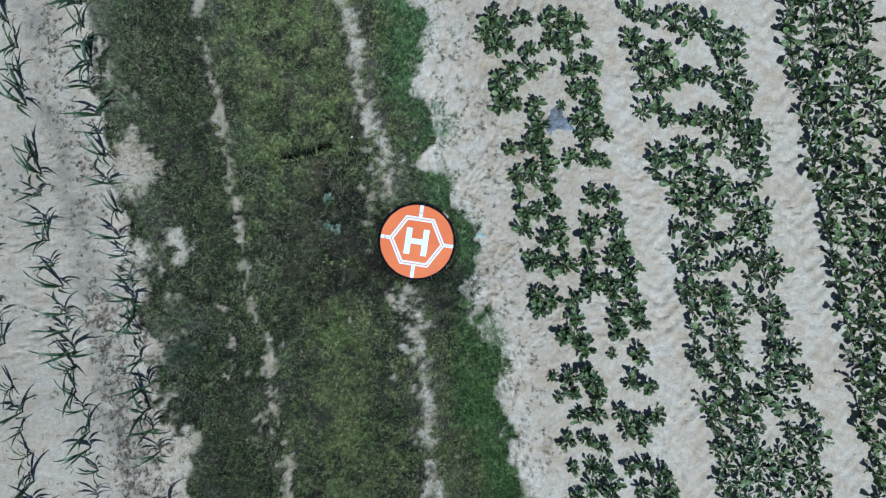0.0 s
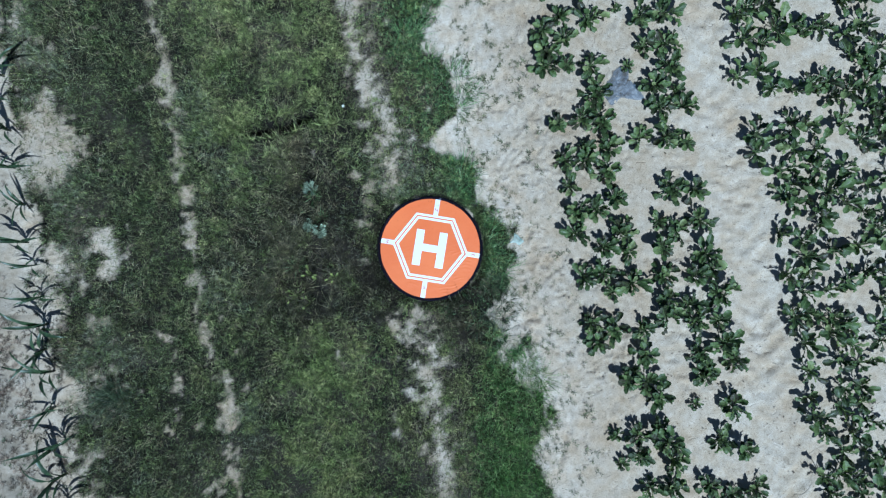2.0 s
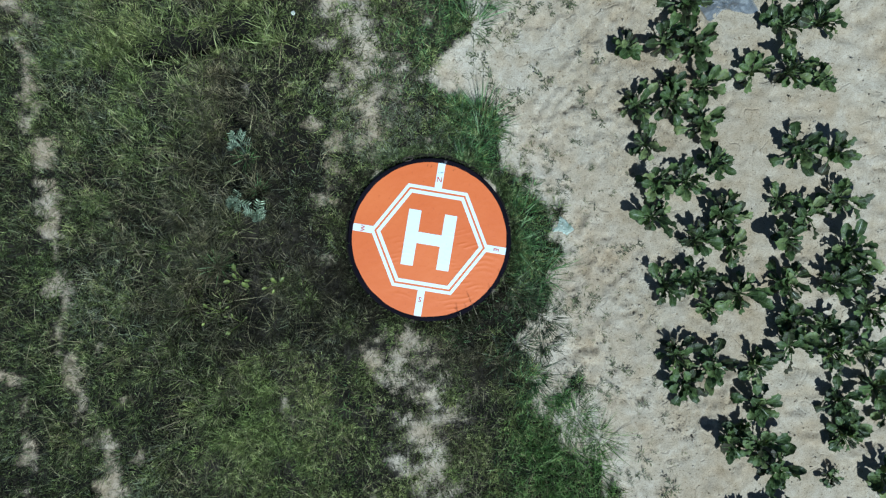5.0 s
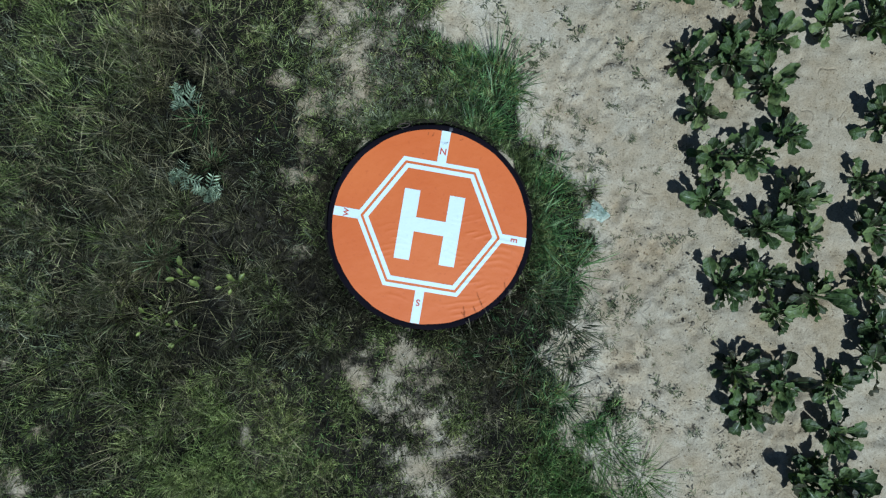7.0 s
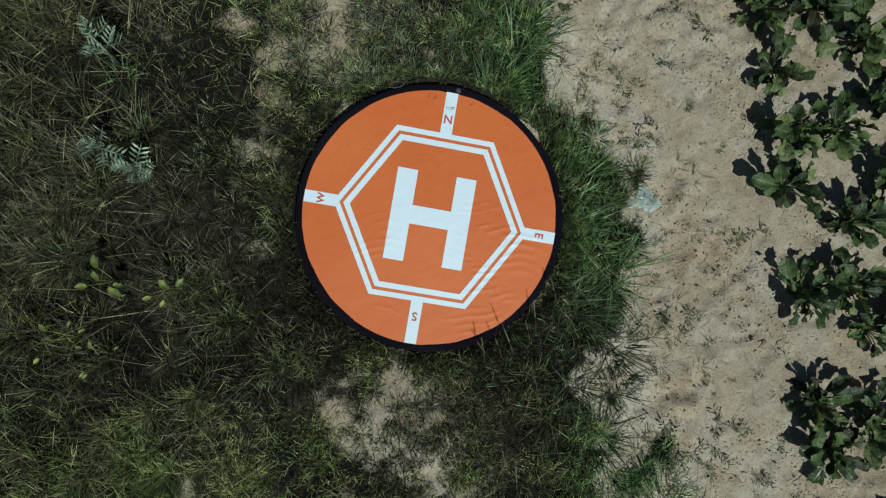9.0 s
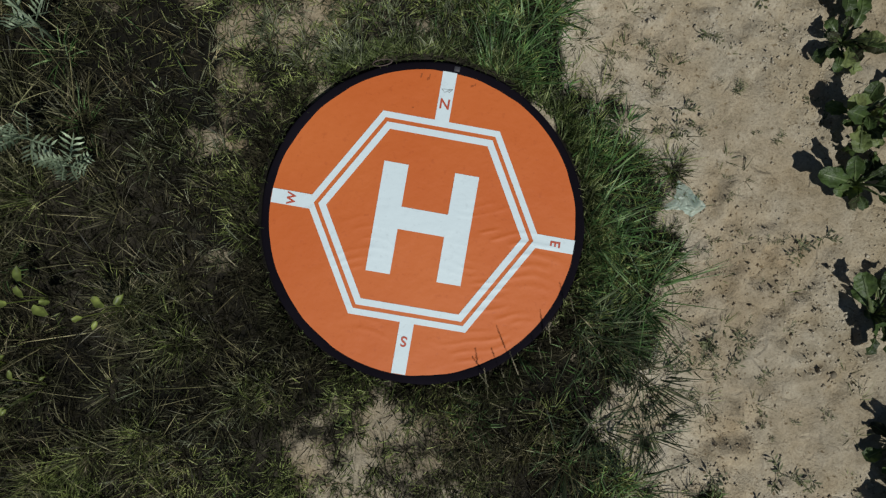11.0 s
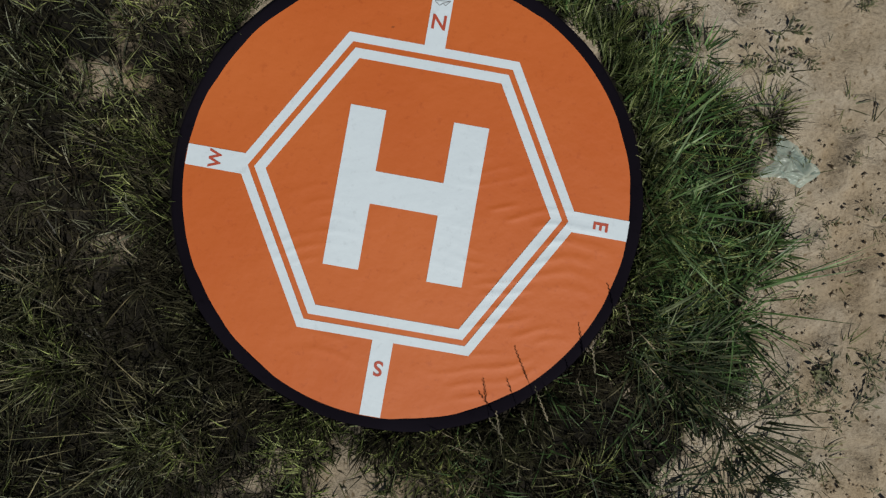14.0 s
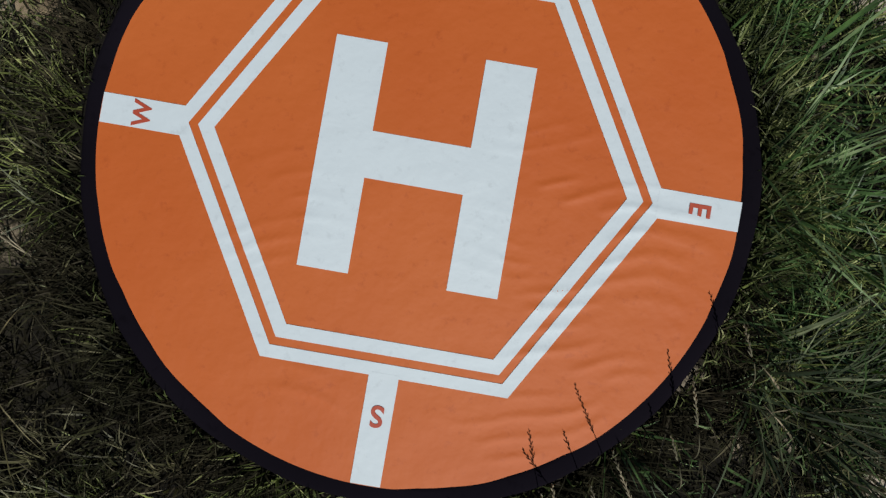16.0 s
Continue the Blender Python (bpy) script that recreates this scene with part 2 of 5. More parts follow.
VERGE_RIGHT = [(6.0, -0.66), (2.36, -0.02), (1.6, 0.14), (1.34, 0.18), (1.1, 0.23), (0.93, 0.13), (0.77, 0.13), (0.53, 0.29), (0.31, 0.36), (0.12, 0.46), (-0.02, 0.525), (-0.13, 0.49), (-0.22, 0.46), (-0.32, 0.5), (-0.45, 0.53), (-0.63, 0.62), (-0.99, 0.77), (-1.53, 0.69), (-2.1, 0.88), (-5.99, 1.59)]
RUT_LEFT = [(6.0, -2.61), (2.33, -2.01), (2.18, -2.04), (1.82, -1.96), (1.53, -1.88), (1.16, -1.86), (0.76, -1.78), (0.32, -1.72), (0.02, -1.7), (-0.58, -1.62), (-0.91, -1.5), (-1.36, -1.46), (-1.8, -1.36), (-2.31, -1.32), (-6.0, -0.62)]
RUT_RIGHT = [(6.0, -1.26), (2.31, -0.66), (2.12, -0.64), (1.9, -0.58), (1.64, -0.54), (1.39, -0.5), (1.17, -0.42), (0.8, -0.3), (0.5, -0.27), (-0.4, -0.14), (-0.73, -0.04), (-1.18, -0.02), (-1.51, 0.04), (-1.96, 0.06), (-2.47, 0.1), (-6.0, 0.69)]
# bare patches in the verge: x, y, half widths, strength
PAD_PATCHES = [(-0.34, 0.62, 0.17, 0.36, 0.42), (-0.08, -0.78, 0.16, 0.42, 0.72), (-0.43, 0.15, 0.09, 0.22, 0.5), (-0.68, -0.77, 0.055, 0.16, 1.0), (-0.5, 1.2, 0.16, 0.13, 0.6), (-0.19, 0.63, 0.12, 0.3, 0.42), (0.12, 0.81, 0.12, 0.1, 0.6), (-0.16, -0.61, 0.14, 0.22, 0.75), (-0.38, 0.42, 0.12, 0.2, 0.42), (-0.3, 1.0, 0.16, 0.2, 0.42), (-0.08, -0.49, 0.2, 0.1, 0.7), (0.05, 1.08, 0.1, 0.2, 0.4)]
WEST_PATCHES = [(-2.3, 0.05, 0.16, 0.14, 1.6), (-2.67, 0.79, 0.2, 0.27, 1.3), (-2.3, -0.11, 0.12, 0.08, 1.3), (-2.47, -0.22, 0.08, 0.07, 0.9), (-2.33, -0.62, 0.07, 0.14, 0.4), (-2.3, 2.07, 0.07, 0.09, 0.45), (-1.5, -1.72, 0.14, 0.25, 0.7), (-1.89, -0.55, 0.09, 0.14, 0.7), (-2.25, -1.86, 0.09, 0.16, 0.9), (-1.84, -1.27, 0.09, 0.2, 0.5), (-1.86, -0.8, 0.07, 0.4, 0.62), (-2.3, -0.95, 0.1, 0.35, 0.6)]
PIT = (-1.05, 0.9, 0.27, 0.056)


def along(line, y):
    pts = sorted(line)
    return np.interp(y, [p[0] for p in pts], [p[1] for p in pts])


def strip(x, y):
    """1 on the verge, 0 on the fields."""
    wob = (fractal(x, y, 0.24, 3, 4) - 0.5) * 0.5
    return smooth(-0.05, 0.3, x - along(VERGE_LEFT, y) + wob * 1.2) * smooth(-0.10, 0.17, along(VERGE_RIGHT, y) - x + wob * 1.3)


def verge(x, y):
    """How thick the grass stands, from 0 to 1."""
    wob = (fractal(x, y, 0.24, 3, 4) - 0.5) * 0.5
    inside = strip(x, y)
    patchy = fractal(x, y, 0.3, 11)
    ragged = fractal(x, y, 0.1, 13)
    south = 1 - smooth(-1.2, -0.2, y)
    left = (0.76 + 0.5 * (ragged - 0.5)) * np.exp(-(np.abs((x - along(RUT_LEFT, y) + wob * 0.25) / (0.068 + 0.02 * south)) ** 2))
    bare = left
    near = smooth(0.3, 0.9, np.abs(y))
    bare = np.maximum(bare, (0.5 + 0.38 * near) * np.exp(-(((x - along(RUT_RIGHT, y) + wob * 0.35) / (0.095 + 0.035 * south)) ** 2)) * (0.5 + 0.5 * smooth(0.3, 0.55, 0.5 * patchy + 0.5 * ragged)))
    bare = np.maximum(bare, 0.38 * np.exp(-(((x - along(RUT_LEFT, y) + wob * 0.6) / 0.22) ** 2)) * smooth(0.42, 0.62, 0.4 * patchy + 0.6 * ragged) * (0.4 + 0.6 * south))
    for px, py, a, b, s in PAD_PATCHES + WEST_PATCHES:
        bare = np.maximum(bare, min(s, 1.25) * 0.92 * np.exp(-(((x - px + wob * 0.4) / (a * 1.12)) ** 2 + ((y - py + wob * 0.5) / (b * 1.08)) ** 2) ** 1.2) * np.maximum(smooth(0.2, 0.5, 0.5 * patchy + 0.5 * ragged + 0.1), s > 1.2))
    thin = 0.84 + 0.16 * smooth(0.3, 0.55, fractal(x, y, 0.5, 21))
    g = inside * thin * (1 - np.clip(0.95 * bare, 0, 1))
    spots = 0.75 * (fractal(x, y, 0.09, 19, 2) - 0.5) + 0.75 * (grain(x, y, 0.035, 20) - 0.5)
    return smooth(0.04, 0.92, g + spots * smooth(0.0, 0.3, g))


def pit_of(x, y):
    u, v = x - PIT[0], y - PIT[1] - 0.17 * (x - PIT[0]) + 0.09 * (fractal(x, y, 0.13, 23) - 0.5)
    return np.exp(-((u / PIT[2]) ** 4 + (v / PIT[3]) ** 4))


prints = [(rng.uniform(0.52, 1.0) + SLANT * py * 0.6, py + rng.uniform(-0.08, 0.08), rng.uniform(-0.9, 0.9)) for py in np.arange(-3.0, 3.0, 0.17)]
prints += [(rng.uniform(-3.9, -2.7), rng.uniform(-2.5, 2.4), rng.uniform(-0.6, 0.6)) for _ in range(14)]


def relief(x, y):
    """The height of the ground."""
    x, y = np.asarray(x, float), np.asarray(y, float)
    g = verge(x, y)
    z = 0.014 * (fractal(x, y, 0.45, 31) - 0.5) + 0.006 * (fractal(x, y, 0.09, 41) - 0.5)
    z = z + strip(x, y) * (0.012 + 0.03 * (fractal(x, y, 0.3, 51) - 0.5))
    bare = 1 - smooth(0.0, 0.4, g)
    z = z + bare * (0.012 * (fractal(x, y, 0.04, 61, 2) - 0.5) + 0.018 * smooth(0.55, 0.75, grain(x, y, 0.028, 67)) * smooth(0.4, 0.6, grain(x, y, 0.11, 68)) - 0.016 * smooth(0.6, 0.8, grain(x, y, 0.035, 69))) * (0.2 + 0.7 * smooth(0.4, 0.6, fractal(x, y, 0.25, 65)))
    for px, py, turn in prints:
        u, v = (x - px) * math.cos(turn) + (y - py) * math.sin(turn), -(x - px) * math.sin(turn) + (y - py) * math.cos(turn)
        r = np.sqrt((u / 0.05) ** 2 + (v / 0.135) ** 2)
        z = z + 0.5 * bare * (-0.008 * (1 - smooth(0.75, 1.05, r)) + 0.006 * np.exp(-(((r - 1.15) / 0.16) ** 2)))
        z = z + bare * 0.003 * np.sin(v * 220) * (1 - smooth(0.7, 0.95, r))
    for mid, half in ((2.27, 0.19), (3.79, 0.16)):
        u = x + 0.178 * y - mid
        lane = 1 - smooth(half * 0.8, half * 1.2, np.abs(u))
        z = z + lane * (-0.015 + 0.010 * np.tanh(1.8 * np.sin((y - np.abs(u + 0.02) * 0.9) * 2 * math.pi / 0.15 + 2.2 * fractal(x, y, 0.4, 77))) * (0.1 + grain(x, y, 0.3, 71)) + 0.012 * (fractal(x, y, 0.08, 79) - 0.5))
    u = x - SLANT * y + 3.24
    z = z + 0.02 * np.exp(-((u / 0.16) ** 2)) * (0.4 + fractal(x, y, 0.12, 81))
    z = z - 0.22 * pit_of(x, y)
    under = 1 - smooth(0.37, 0.46, np.hypot(x, y))
    return z * (1 - under) + 0.005 * under


def ground():
    def lines(parts):
        out = [np.arange(a, b, s) for a, b, s in parts]
        far = np.array([1.0, 4, 12, 40, 150, 600, 2500])
        out = np.concatenate(out)
        return np.concatenate([(out[0] - far)[::-1], out, out[-1] + far])

    xs = lines([(-5.5, 0.2, 0.036), (0.2, 1.5, 0.012), (1.5, 6.0, 0.028)])
    ys = lines([(-4.5, -1.1, 0.03), (-1.1, 1.1, 0.013), (1.1, 4.5, 0.03)])
    x, y = np.meshgrid(xs, ys)
    near = (np.abs(x) < 6.2) & (np.abs(y) < 4.6)
    z = np.where(near, relief(x, y), 0.0)
    n, m = x.shape
    ids = np.arange(n * m).reshape(n, m)
    quads = np.stack([ids[:-1, :-1], ids[:-1, 1:], ids[1:, 1:], ids[1:, :-1]], -1).reshape(-1, 4)
    me = mesh_of("ground", np.stack([x, y, z], -1).reshape(-1, 3), quads, [], (SOIL,))
    g = verge(x, y)
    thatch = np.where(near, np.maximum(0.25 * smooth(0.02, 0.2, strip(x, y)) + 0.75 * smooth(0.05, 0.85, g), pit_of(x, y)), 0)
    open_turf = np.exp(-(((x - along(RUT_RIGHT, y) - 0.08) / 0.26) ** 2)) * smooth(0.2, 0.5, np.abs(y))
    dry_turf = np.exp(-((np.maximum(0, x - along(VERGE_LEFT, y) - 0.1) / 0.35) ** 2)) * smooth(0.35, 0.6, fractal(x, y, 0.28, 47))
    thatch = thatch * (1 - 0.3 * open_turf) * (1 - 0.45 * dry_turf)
    # mask of the painted shadow on the hole's floor and walls
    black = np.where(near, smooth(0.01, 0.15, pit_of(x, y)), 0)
    u = x - SLANT * y + 3.24
    # darker sand in the maize lane, in blotches and left of the verge
    darker_sand = 0.6 * np.exp(-((u / 0.13) ** 2)) * smooth(0.3, 0.6, fractal(x, y, 0.3, 91)) + 0.14 * smooth(0.52, 0.68, fractal(x, y, 0.35, 95)) * (x < 1.2) + 0.5 * smooth(0.0, 0.2, along(VERGE_LEFT, y) - x) * (0.2 + 0.8 * fractal(x, y, 0.5, 97))
    edge = x - along(VERGE_RIGHT, y)
    pale = np.clip((0.08 + 0.92 * np.exp(-np.maximum(0, edge - 0.05) / 0.22)) * (edge > -0.25) + 0.55 * (edge <= -0.25) * smooth(-1.6, -0.6, x) * smooth(0.5, 0.8, np.abs(y)), 0, 1) * smooth(0.3, 0.5, fractal(x, y, 0.3, 93) + 0.12) + 0.36 * np.maximum(smooth(1.3, 2.1, x), smooth(-2.4, -3.0, x))
    pale = np.clip(pale + 0.9 * np.exp(-(((x + 2.32) / 0.22) ** 2 + ((y + 0.03) / 0.25) ** 2)), 0, 1)
    attr = me.color_attributes.new("soil", "FLOAT_COLOR", "POINT")
    attr.data.foreach_set("color", np.stack([thatch, np.clip(darker_sand, 0, 1) * (1 - black), black, pale], -1).astype(np.float32).ravel())
    tagged(new("ground", me), "pale dry sandy field soil with footprints and ruts", "ground", kind="structure")


ground()


# ---- grass ----
def blades(base, turn, length, lean, curl, width, seg=3):
    """Corners and faces of curved, tapering blades."""
    n = len(turn)
    s = np.linspace(0, 1, seg + 1)
    theta = lean[:, None] + curl[:, None] * s[None]
    step = length[:, None] / seg
    mid = (theta[:, 1:] + theta[:, :-1]) / 2
    out = np.concatenate([np.zeros((n, 1)), np.cumsum(np.sin(mid) * step, 1)], 1)
    up = np.concatenate([np.zeros((n, 1)), np.cumsum(np.cos(mid) * step, 1)], 1)
    c, sn = np.cos(turn)[:, None], np.sin(turn)[:, None]
    x, y, z = base[:, :1] + out * c, base[:, 1:2] + out * sn, base[:, 2:3] + np.maximum(up, -0.01)
    half = width[:, None] / 2 * (1 - s[None] ** 2)
    tilt = rng.uniform(-0.7, 0.7, (n, 1))
    ox, oy, oz = -sn * half * np.cos(tilt), c * half * np.cos(tilt), half * np.sin(tilt)
    left = np.stack([x - ox, y - oy, z - oz], -1)[:, :seg]
    right = np.stack([x + ox, y + oy, z + oz], -1)[:, :seg]
    tip = np.stack([x, y, z], -1)[:, seg:]
    k = 2 * seg + 1
    verts = np.concatenate([left, right, tip], 1).reshape(-1, 3)
    start = (np.arange(n) * k)[:, None]
    quads = np.concatenate([start + np.array([i, seg + i, seg + i + 1, i + 1])[None] for i in range(seg - 1)]) if seg > 1 else np.zeros((0, 4), int)
    tris = start + np.array([seg - 1, 2 * seg - 1, 2 * seg])[None]
    return verts, quads, tris


def scatter(box, per_m2, keep):
    """Random places in a box, kept by a chance."""
    x0, x1, y0, y1 = box
    n = int((x1 - x0) * (y1 - y0) * per_m2)
    x, y = rng.uniform(x0, x1, n), rng.uniform(y0, y1, n)
    ok = rng.random(n) < keep(x, y)
    return x[ok], y[ok]


def clear_of_pad(x, y, r=0.377):
    d = np.hypot(x, y)
    return d > r + 0.014 * np.maximum(0, (0.94 * y - 0.34 * x) / np.maximum(d, 0.01))


def tufts(name, label, mat, x, y, each, spread, length, width, lean=(0.15, 1.0), curl=(0.1, 1.1), drift=(0.0, 0.0), seg=3):
    """Grass in tufts at the given places; length and each may vary from place to place."""
    n = np.maximum(1, rng.poisson(each, len(x)))
    ids = np.repeat(np.arange(len(x)), n)
    total = len(ids)
    turn = rng.uniform(0, 2 * math.pi, total)
    r = spread * np.sqrt(rng.random(total))
    px, py = x[ids] + r * np.cos(turn), y[ids] + r * np.sin(turn)
    dx, dy = np.cos(turn) + drift[0], np.sin(turn) + drift[1]
    near = np.hypot(px, py)
    push = 0.5 * (1 - smooth(0.385, 0.45, near))
    dx, dy = dx + push * px / near, dy + push * py / near
    turn = np.arctan2(dy, dx) + rng.normal(0, 0.25, total)
    ok = clear_of_pad(px, py)
    size = np.broadcast_to(length, x.shape)[ids] * rng.uniform(0.55, 1.3, total)
    over = (np.cos(turn) * px + np.sin(turn) * py < 0.15 * near) & (near < 0.37 + size)
    turn = np.where(over, np.arctan2(py, px) + rng.uniform(0.2, 1.45, total) * rng.choice([-1, 1], total), turn)
    base = np.stack([px, py, relief(px, py) - 0.004], -1)
    v, q, t = blades(base[ok], turn[ok], size[ok], rng.uniform(*lean, total)[ok], rng.uniform(*curl, total)[ok], (width * rng.uniform(0.6, 1.25, total))[ok], seg)
    return tagged(new(name, mesh_of(name, v, q, t, (mat,))), label, "grass", kind="stuff")


def tone(x, y):
    """0 on the worn middle of the verge, 1 where it is fresh and green."""
    edge = along(VERGE_RIGHT, y) - x
    right = (1 - smooth(0.16, 0.46, edge + 0.5 * (fractal(x, y, 0.35, 5) - 0.5))) * (0.6 + 0.4 * (1 - smooth(-0.9, -0.3, y)) + 0.3 * smooth(0.9, 1.3, y))
    left = smooth(0.0, 0.25, along(RUT_LEFT, y) - x + 0.2 * (grain(x, y, 0.4, 6) - 0.5)) * 0.75
    return np.clip(np.maximum(right, left) + 0.35 * (fractal(x, y, 0.4, 8) - 0.5), 0, 1)


def rank(x, y):
    """Where the tall dark growth stands."""
    # south-east of the pad the dark tone stands in for the grass's self-shadow
    return smooth(0.15, 0.72, 1.05 * np.exp(-(((x + 0.95) / 0.5) ** 2 + (y / 0.85) ** 2)) + 0.8 * np.exp(-(((x - 0.26) / 0.3) ** 2 + ((y + 0.52) / 0.3) ** 2)) + 0.65 * np.exp(-(((x + 0.42) / 0.22) ** 2 + ((y + 0.28) / 0.24) ** 2)) + 0.7 * (fractal(x, y, 0.3, 39) - 0.5))


def tall(x, y):
    deep = 0.032 * rank(x, y)
    middle = np.exp(-(((x - along(RUT_LEFT, y) / 2 - along(RUT_RIGHT, y) / 2) / 0.5) ** 2))
    return 0.58 * (0.045 + deep + 0.06 * middle * smooth(0.42, 0.75, np.abs(x)) + 0.05 * (1 - smooth(0.05, 0.4, along(VERGE_RIGHT, y) - x))) * (0.6 + 0.8 * fractal(x, y, 0.3, 15))


SEEN = (-3.1, 1.3, -3.0, 2.8)
NEAR = lambda x, y: np.hypot(x + 0.1, y * 1.1) < 1.15
free = lambda x, y: (1 - 0.97 * smooth(0.15, 0.5, pit_of(x, y))) * clear_of_pad(x, y)
clump = lambda x, y: (0.12 - 0.09 * rank(x, y)) + 0.88 * smooth(0.4, 0.58, fractal(x, y, 0.1, 27, 2)) * (1 - 0.92 * rank(x, y) * (1 - smooth(0.42, 0.56, fractal(x, y, 0.2, 28, 2))))
left_side = lambda x, y: smooth(0.0, 0.5, -0.75 - 0.1 * y - x + 0.9 * (fractal(x, y, 0.4, 45) - 0.5))
x, y = scatter(SEEN, 10500, lambda x, y: verge(x, y) ** 1.3 * (0.4 + 0.6 * clump(x, y)) * free(x, y) * (1 - 0.9 * rank(x, y)) * (1 - 0.78 * left_side(x, y)))
tufts("short_grass", "dense short olive-green grass covering the verge", MEADOW, x, y, 1.0, 0.004, 0.024 + 0.026 * fractal(x, y, 0.15, 29), 0.0025, lean=(0.3, 1.25), curl=(0.0, 0.7), seg=2)

x, y = scatter(SEEN, 9000, lambda x, y: verge(x, y) * (0.6 + 0.4 * clump(x, y)) * free(x, y) * left_side(x, y))
tufts("short_dark_grass", "short dark green grass beside the maize", SHADY, x, y, 1.0, 0.004, 0.024 + 0.03 * fractal(x, y, 0.15, 29), 0.0027, lean=(0.3, 1.25), curl=(0.0, 0.7), seg=2)

# near-black blades stand in for the deep shade between the tall tufts
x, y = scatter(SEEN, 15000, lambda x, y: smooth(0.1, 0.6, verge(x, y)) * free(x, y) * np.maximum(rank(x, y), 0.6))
tufts("low_dark_growth", "low dead brown growth under the tall grass, shade put into its colour", SHADE_BROWN, x, y, 1.0, 0.004, 0.03 + 0.035 * fractal(x, y, 0.15, 29), 0.0032, lean=(0.2, 1.2), curl=(0.0, 0.8), seg=1)
lush = lambda x, y: (smooth(-0.6, -0.95, y) + 0.2 * smooth(0.85, 1.1, y)) * smooth(-0.9, -0.6, x)
x, y = scatter(SEEN, 9000, lambda x, y: smooth(0.1, 0.7, verge(x, y)) * free(x, y) * tone(x, y) ** 1.5 * (x > -0.9) * (1 - lush(x, y)))
tufts("short_green_grass", "short bright green grass at the edge of the verge", GREEN, x, y, 1.0, 0.004, 0.03 + 0.035 * fractal(x, y, 0.15, 29), 0.0034, lean=(0.25, 1.2), curl=(0.0, 0.8), seg=2)
x, y = scatter(SEEN, 9000, lambda x, y: smooth(0.1, 0.7, verge(x, y)) * free(x, y) * tone(x, y) * lush(x, y))
tufts("lush_grass", "bright lush green grass in the verge beside the sand", LUSH, x, y, 1.2, 0.006, 0.04 + 0.045 * fractal(x, y, 0.15, 29), 0.0034, lean=(0.2, 1.15), curl=(0.0, 0.8), seg=2)
x, y = scatter(SEEN, 1100, lambda x, y: verge(x, y) * rank(x, y) * free(x, y) * clump(x, y))
tufts("rank_grass", "tall dark brownish grass and weeds in the verge", RANK, x, y, 30, 0.03, tall(x, y), 0.0025)
x, y = scatter(SEEN, 950, lambda x, y: verge(x, y) * (1 - tone(x, y)) * (1 - 0.9 * rank(x, y)) * (1 - 0.3 * left_side(x, y)) * free(x, y) * clump(x, y))
tufts("meadow_grass", "dull olive meadow grass with grey-green blades", MEADOW, x, y, 42, 0.03, tall(x, y), 0.0022, seg=2)
x, y = scatter(SEEN, 760, lambda x, y: verge(x, y) * tone(x, y) * free(x, y) * clump(x, y) * (x < -1.1))
tufts("dark_green_grass", "dark green grass along the maize", SHADY, x, y, 26, 0.026, tall(x, y), 0.0032, seg=2)
x, y = scatter(SEEN, 560, lambda x, y: verge(x, y) * tone(x, y) * free(x, y) * clump(x, y) * (x > -1.1) * (1 - 0.7 * lush(x, y)))
tufts("green_grass", "fresh green grass at the edges of the verge", GREEN, x, y, 28, 0.024, tall(x, y), 0.0032, drift=(0.25, 0.0))
x, y = scatter((-1.3, 0.9, -1.0, 1.05), 420, lambda x, y: verge(x, y) * (0.3 + 0.7 * smooth(-0.5, 0.1, x)) * free(x, y) * NEAR(x, y) * clump(x, y) * (1 - 0.9 * rank(x, y)))
tufts("fine_grass", "fine short grass round the landing pad", SHADY, x, y, 15, 0.025, tall(x, y) * 0.75, 0.0024, seg=4)
x, y = scatter(SEEN, 270, lambda x, y: 1.4 * np.exp(-(((x + 1.05) / 0.3) ** 2 + ((y - 0.6) / 0.2) ** 2)) * verge(x, y) * free(x, y) + verge(x, y) * (1 - 0.7 * tone(x, y)) * free(x, y) * (0.3 + 0.7 * smooth(0.4, 0.6, fractal(x, y, 0.25, 18))) * smooth(0.42, 1.0, np.hypot(x, y)))
tufts("dry_grass", "dry straw-coloured grass stalks lying in the verge", STRAW, x, y, 5, 0.06, 0.11 * (0.6 + fractal(x, y, 0.3, 17)), 0.0019, lean=(0.5, 1.4), curl=(0.0, 0.6))
fringe = lambda x, y: np.exp(-np.maximum(0, x - along(VERGE_RIGHT, y)) / 0.16) * smooth(0.42, 0.58, fractal(x, y, 0.2, 37))
x, y = scatter(SEEN, 950, lambda x, y: np.maximum(strip(x, y) * (1 - verge(x, y)), 0.6 * fringe(x, y) * (1 - strip(x, y)) * (x > 0)) * clear_of_pad(x, y, 0.39))
tufts("sparse_grass", "small grass tufts standing in bare sand", SPARSE, x, y, 8, 0.012, 0.036 * (0.5 + rng.random(len(x))), 0.0023, lean=(0.4, 1.25), curl=(0.1, 0.8))
faded = lambda x, y: np.maximum(np.exp(-((np.maximum(0, x - along(VERGE_LEFT, y) - 0.1) / 0.38) ** 2)), 0.75 * np.exp(-(((x - along(RUT_LEFT, y) - 0.2) / 0.2) ** 2))) * smooth(0.35, 0.62, fractal(x, y, 0.28, 47))
x, y = scatter(SEEN, 900, lambda x, y: smooth(0.02, 0.5, verge(x, y)) * faded(x, y) * free(x, y) * (x < -1.2))
tufts("faded_grass", "faded greyish grass in the verge beside the maize", FADED, x, y, 15, 0.028, 0.045 * (0.6 + 0.8 * rng.random(len(x))), 0.0026, lean=(0.3, 1.25), curl=(0.1, 0.8), seg=2)
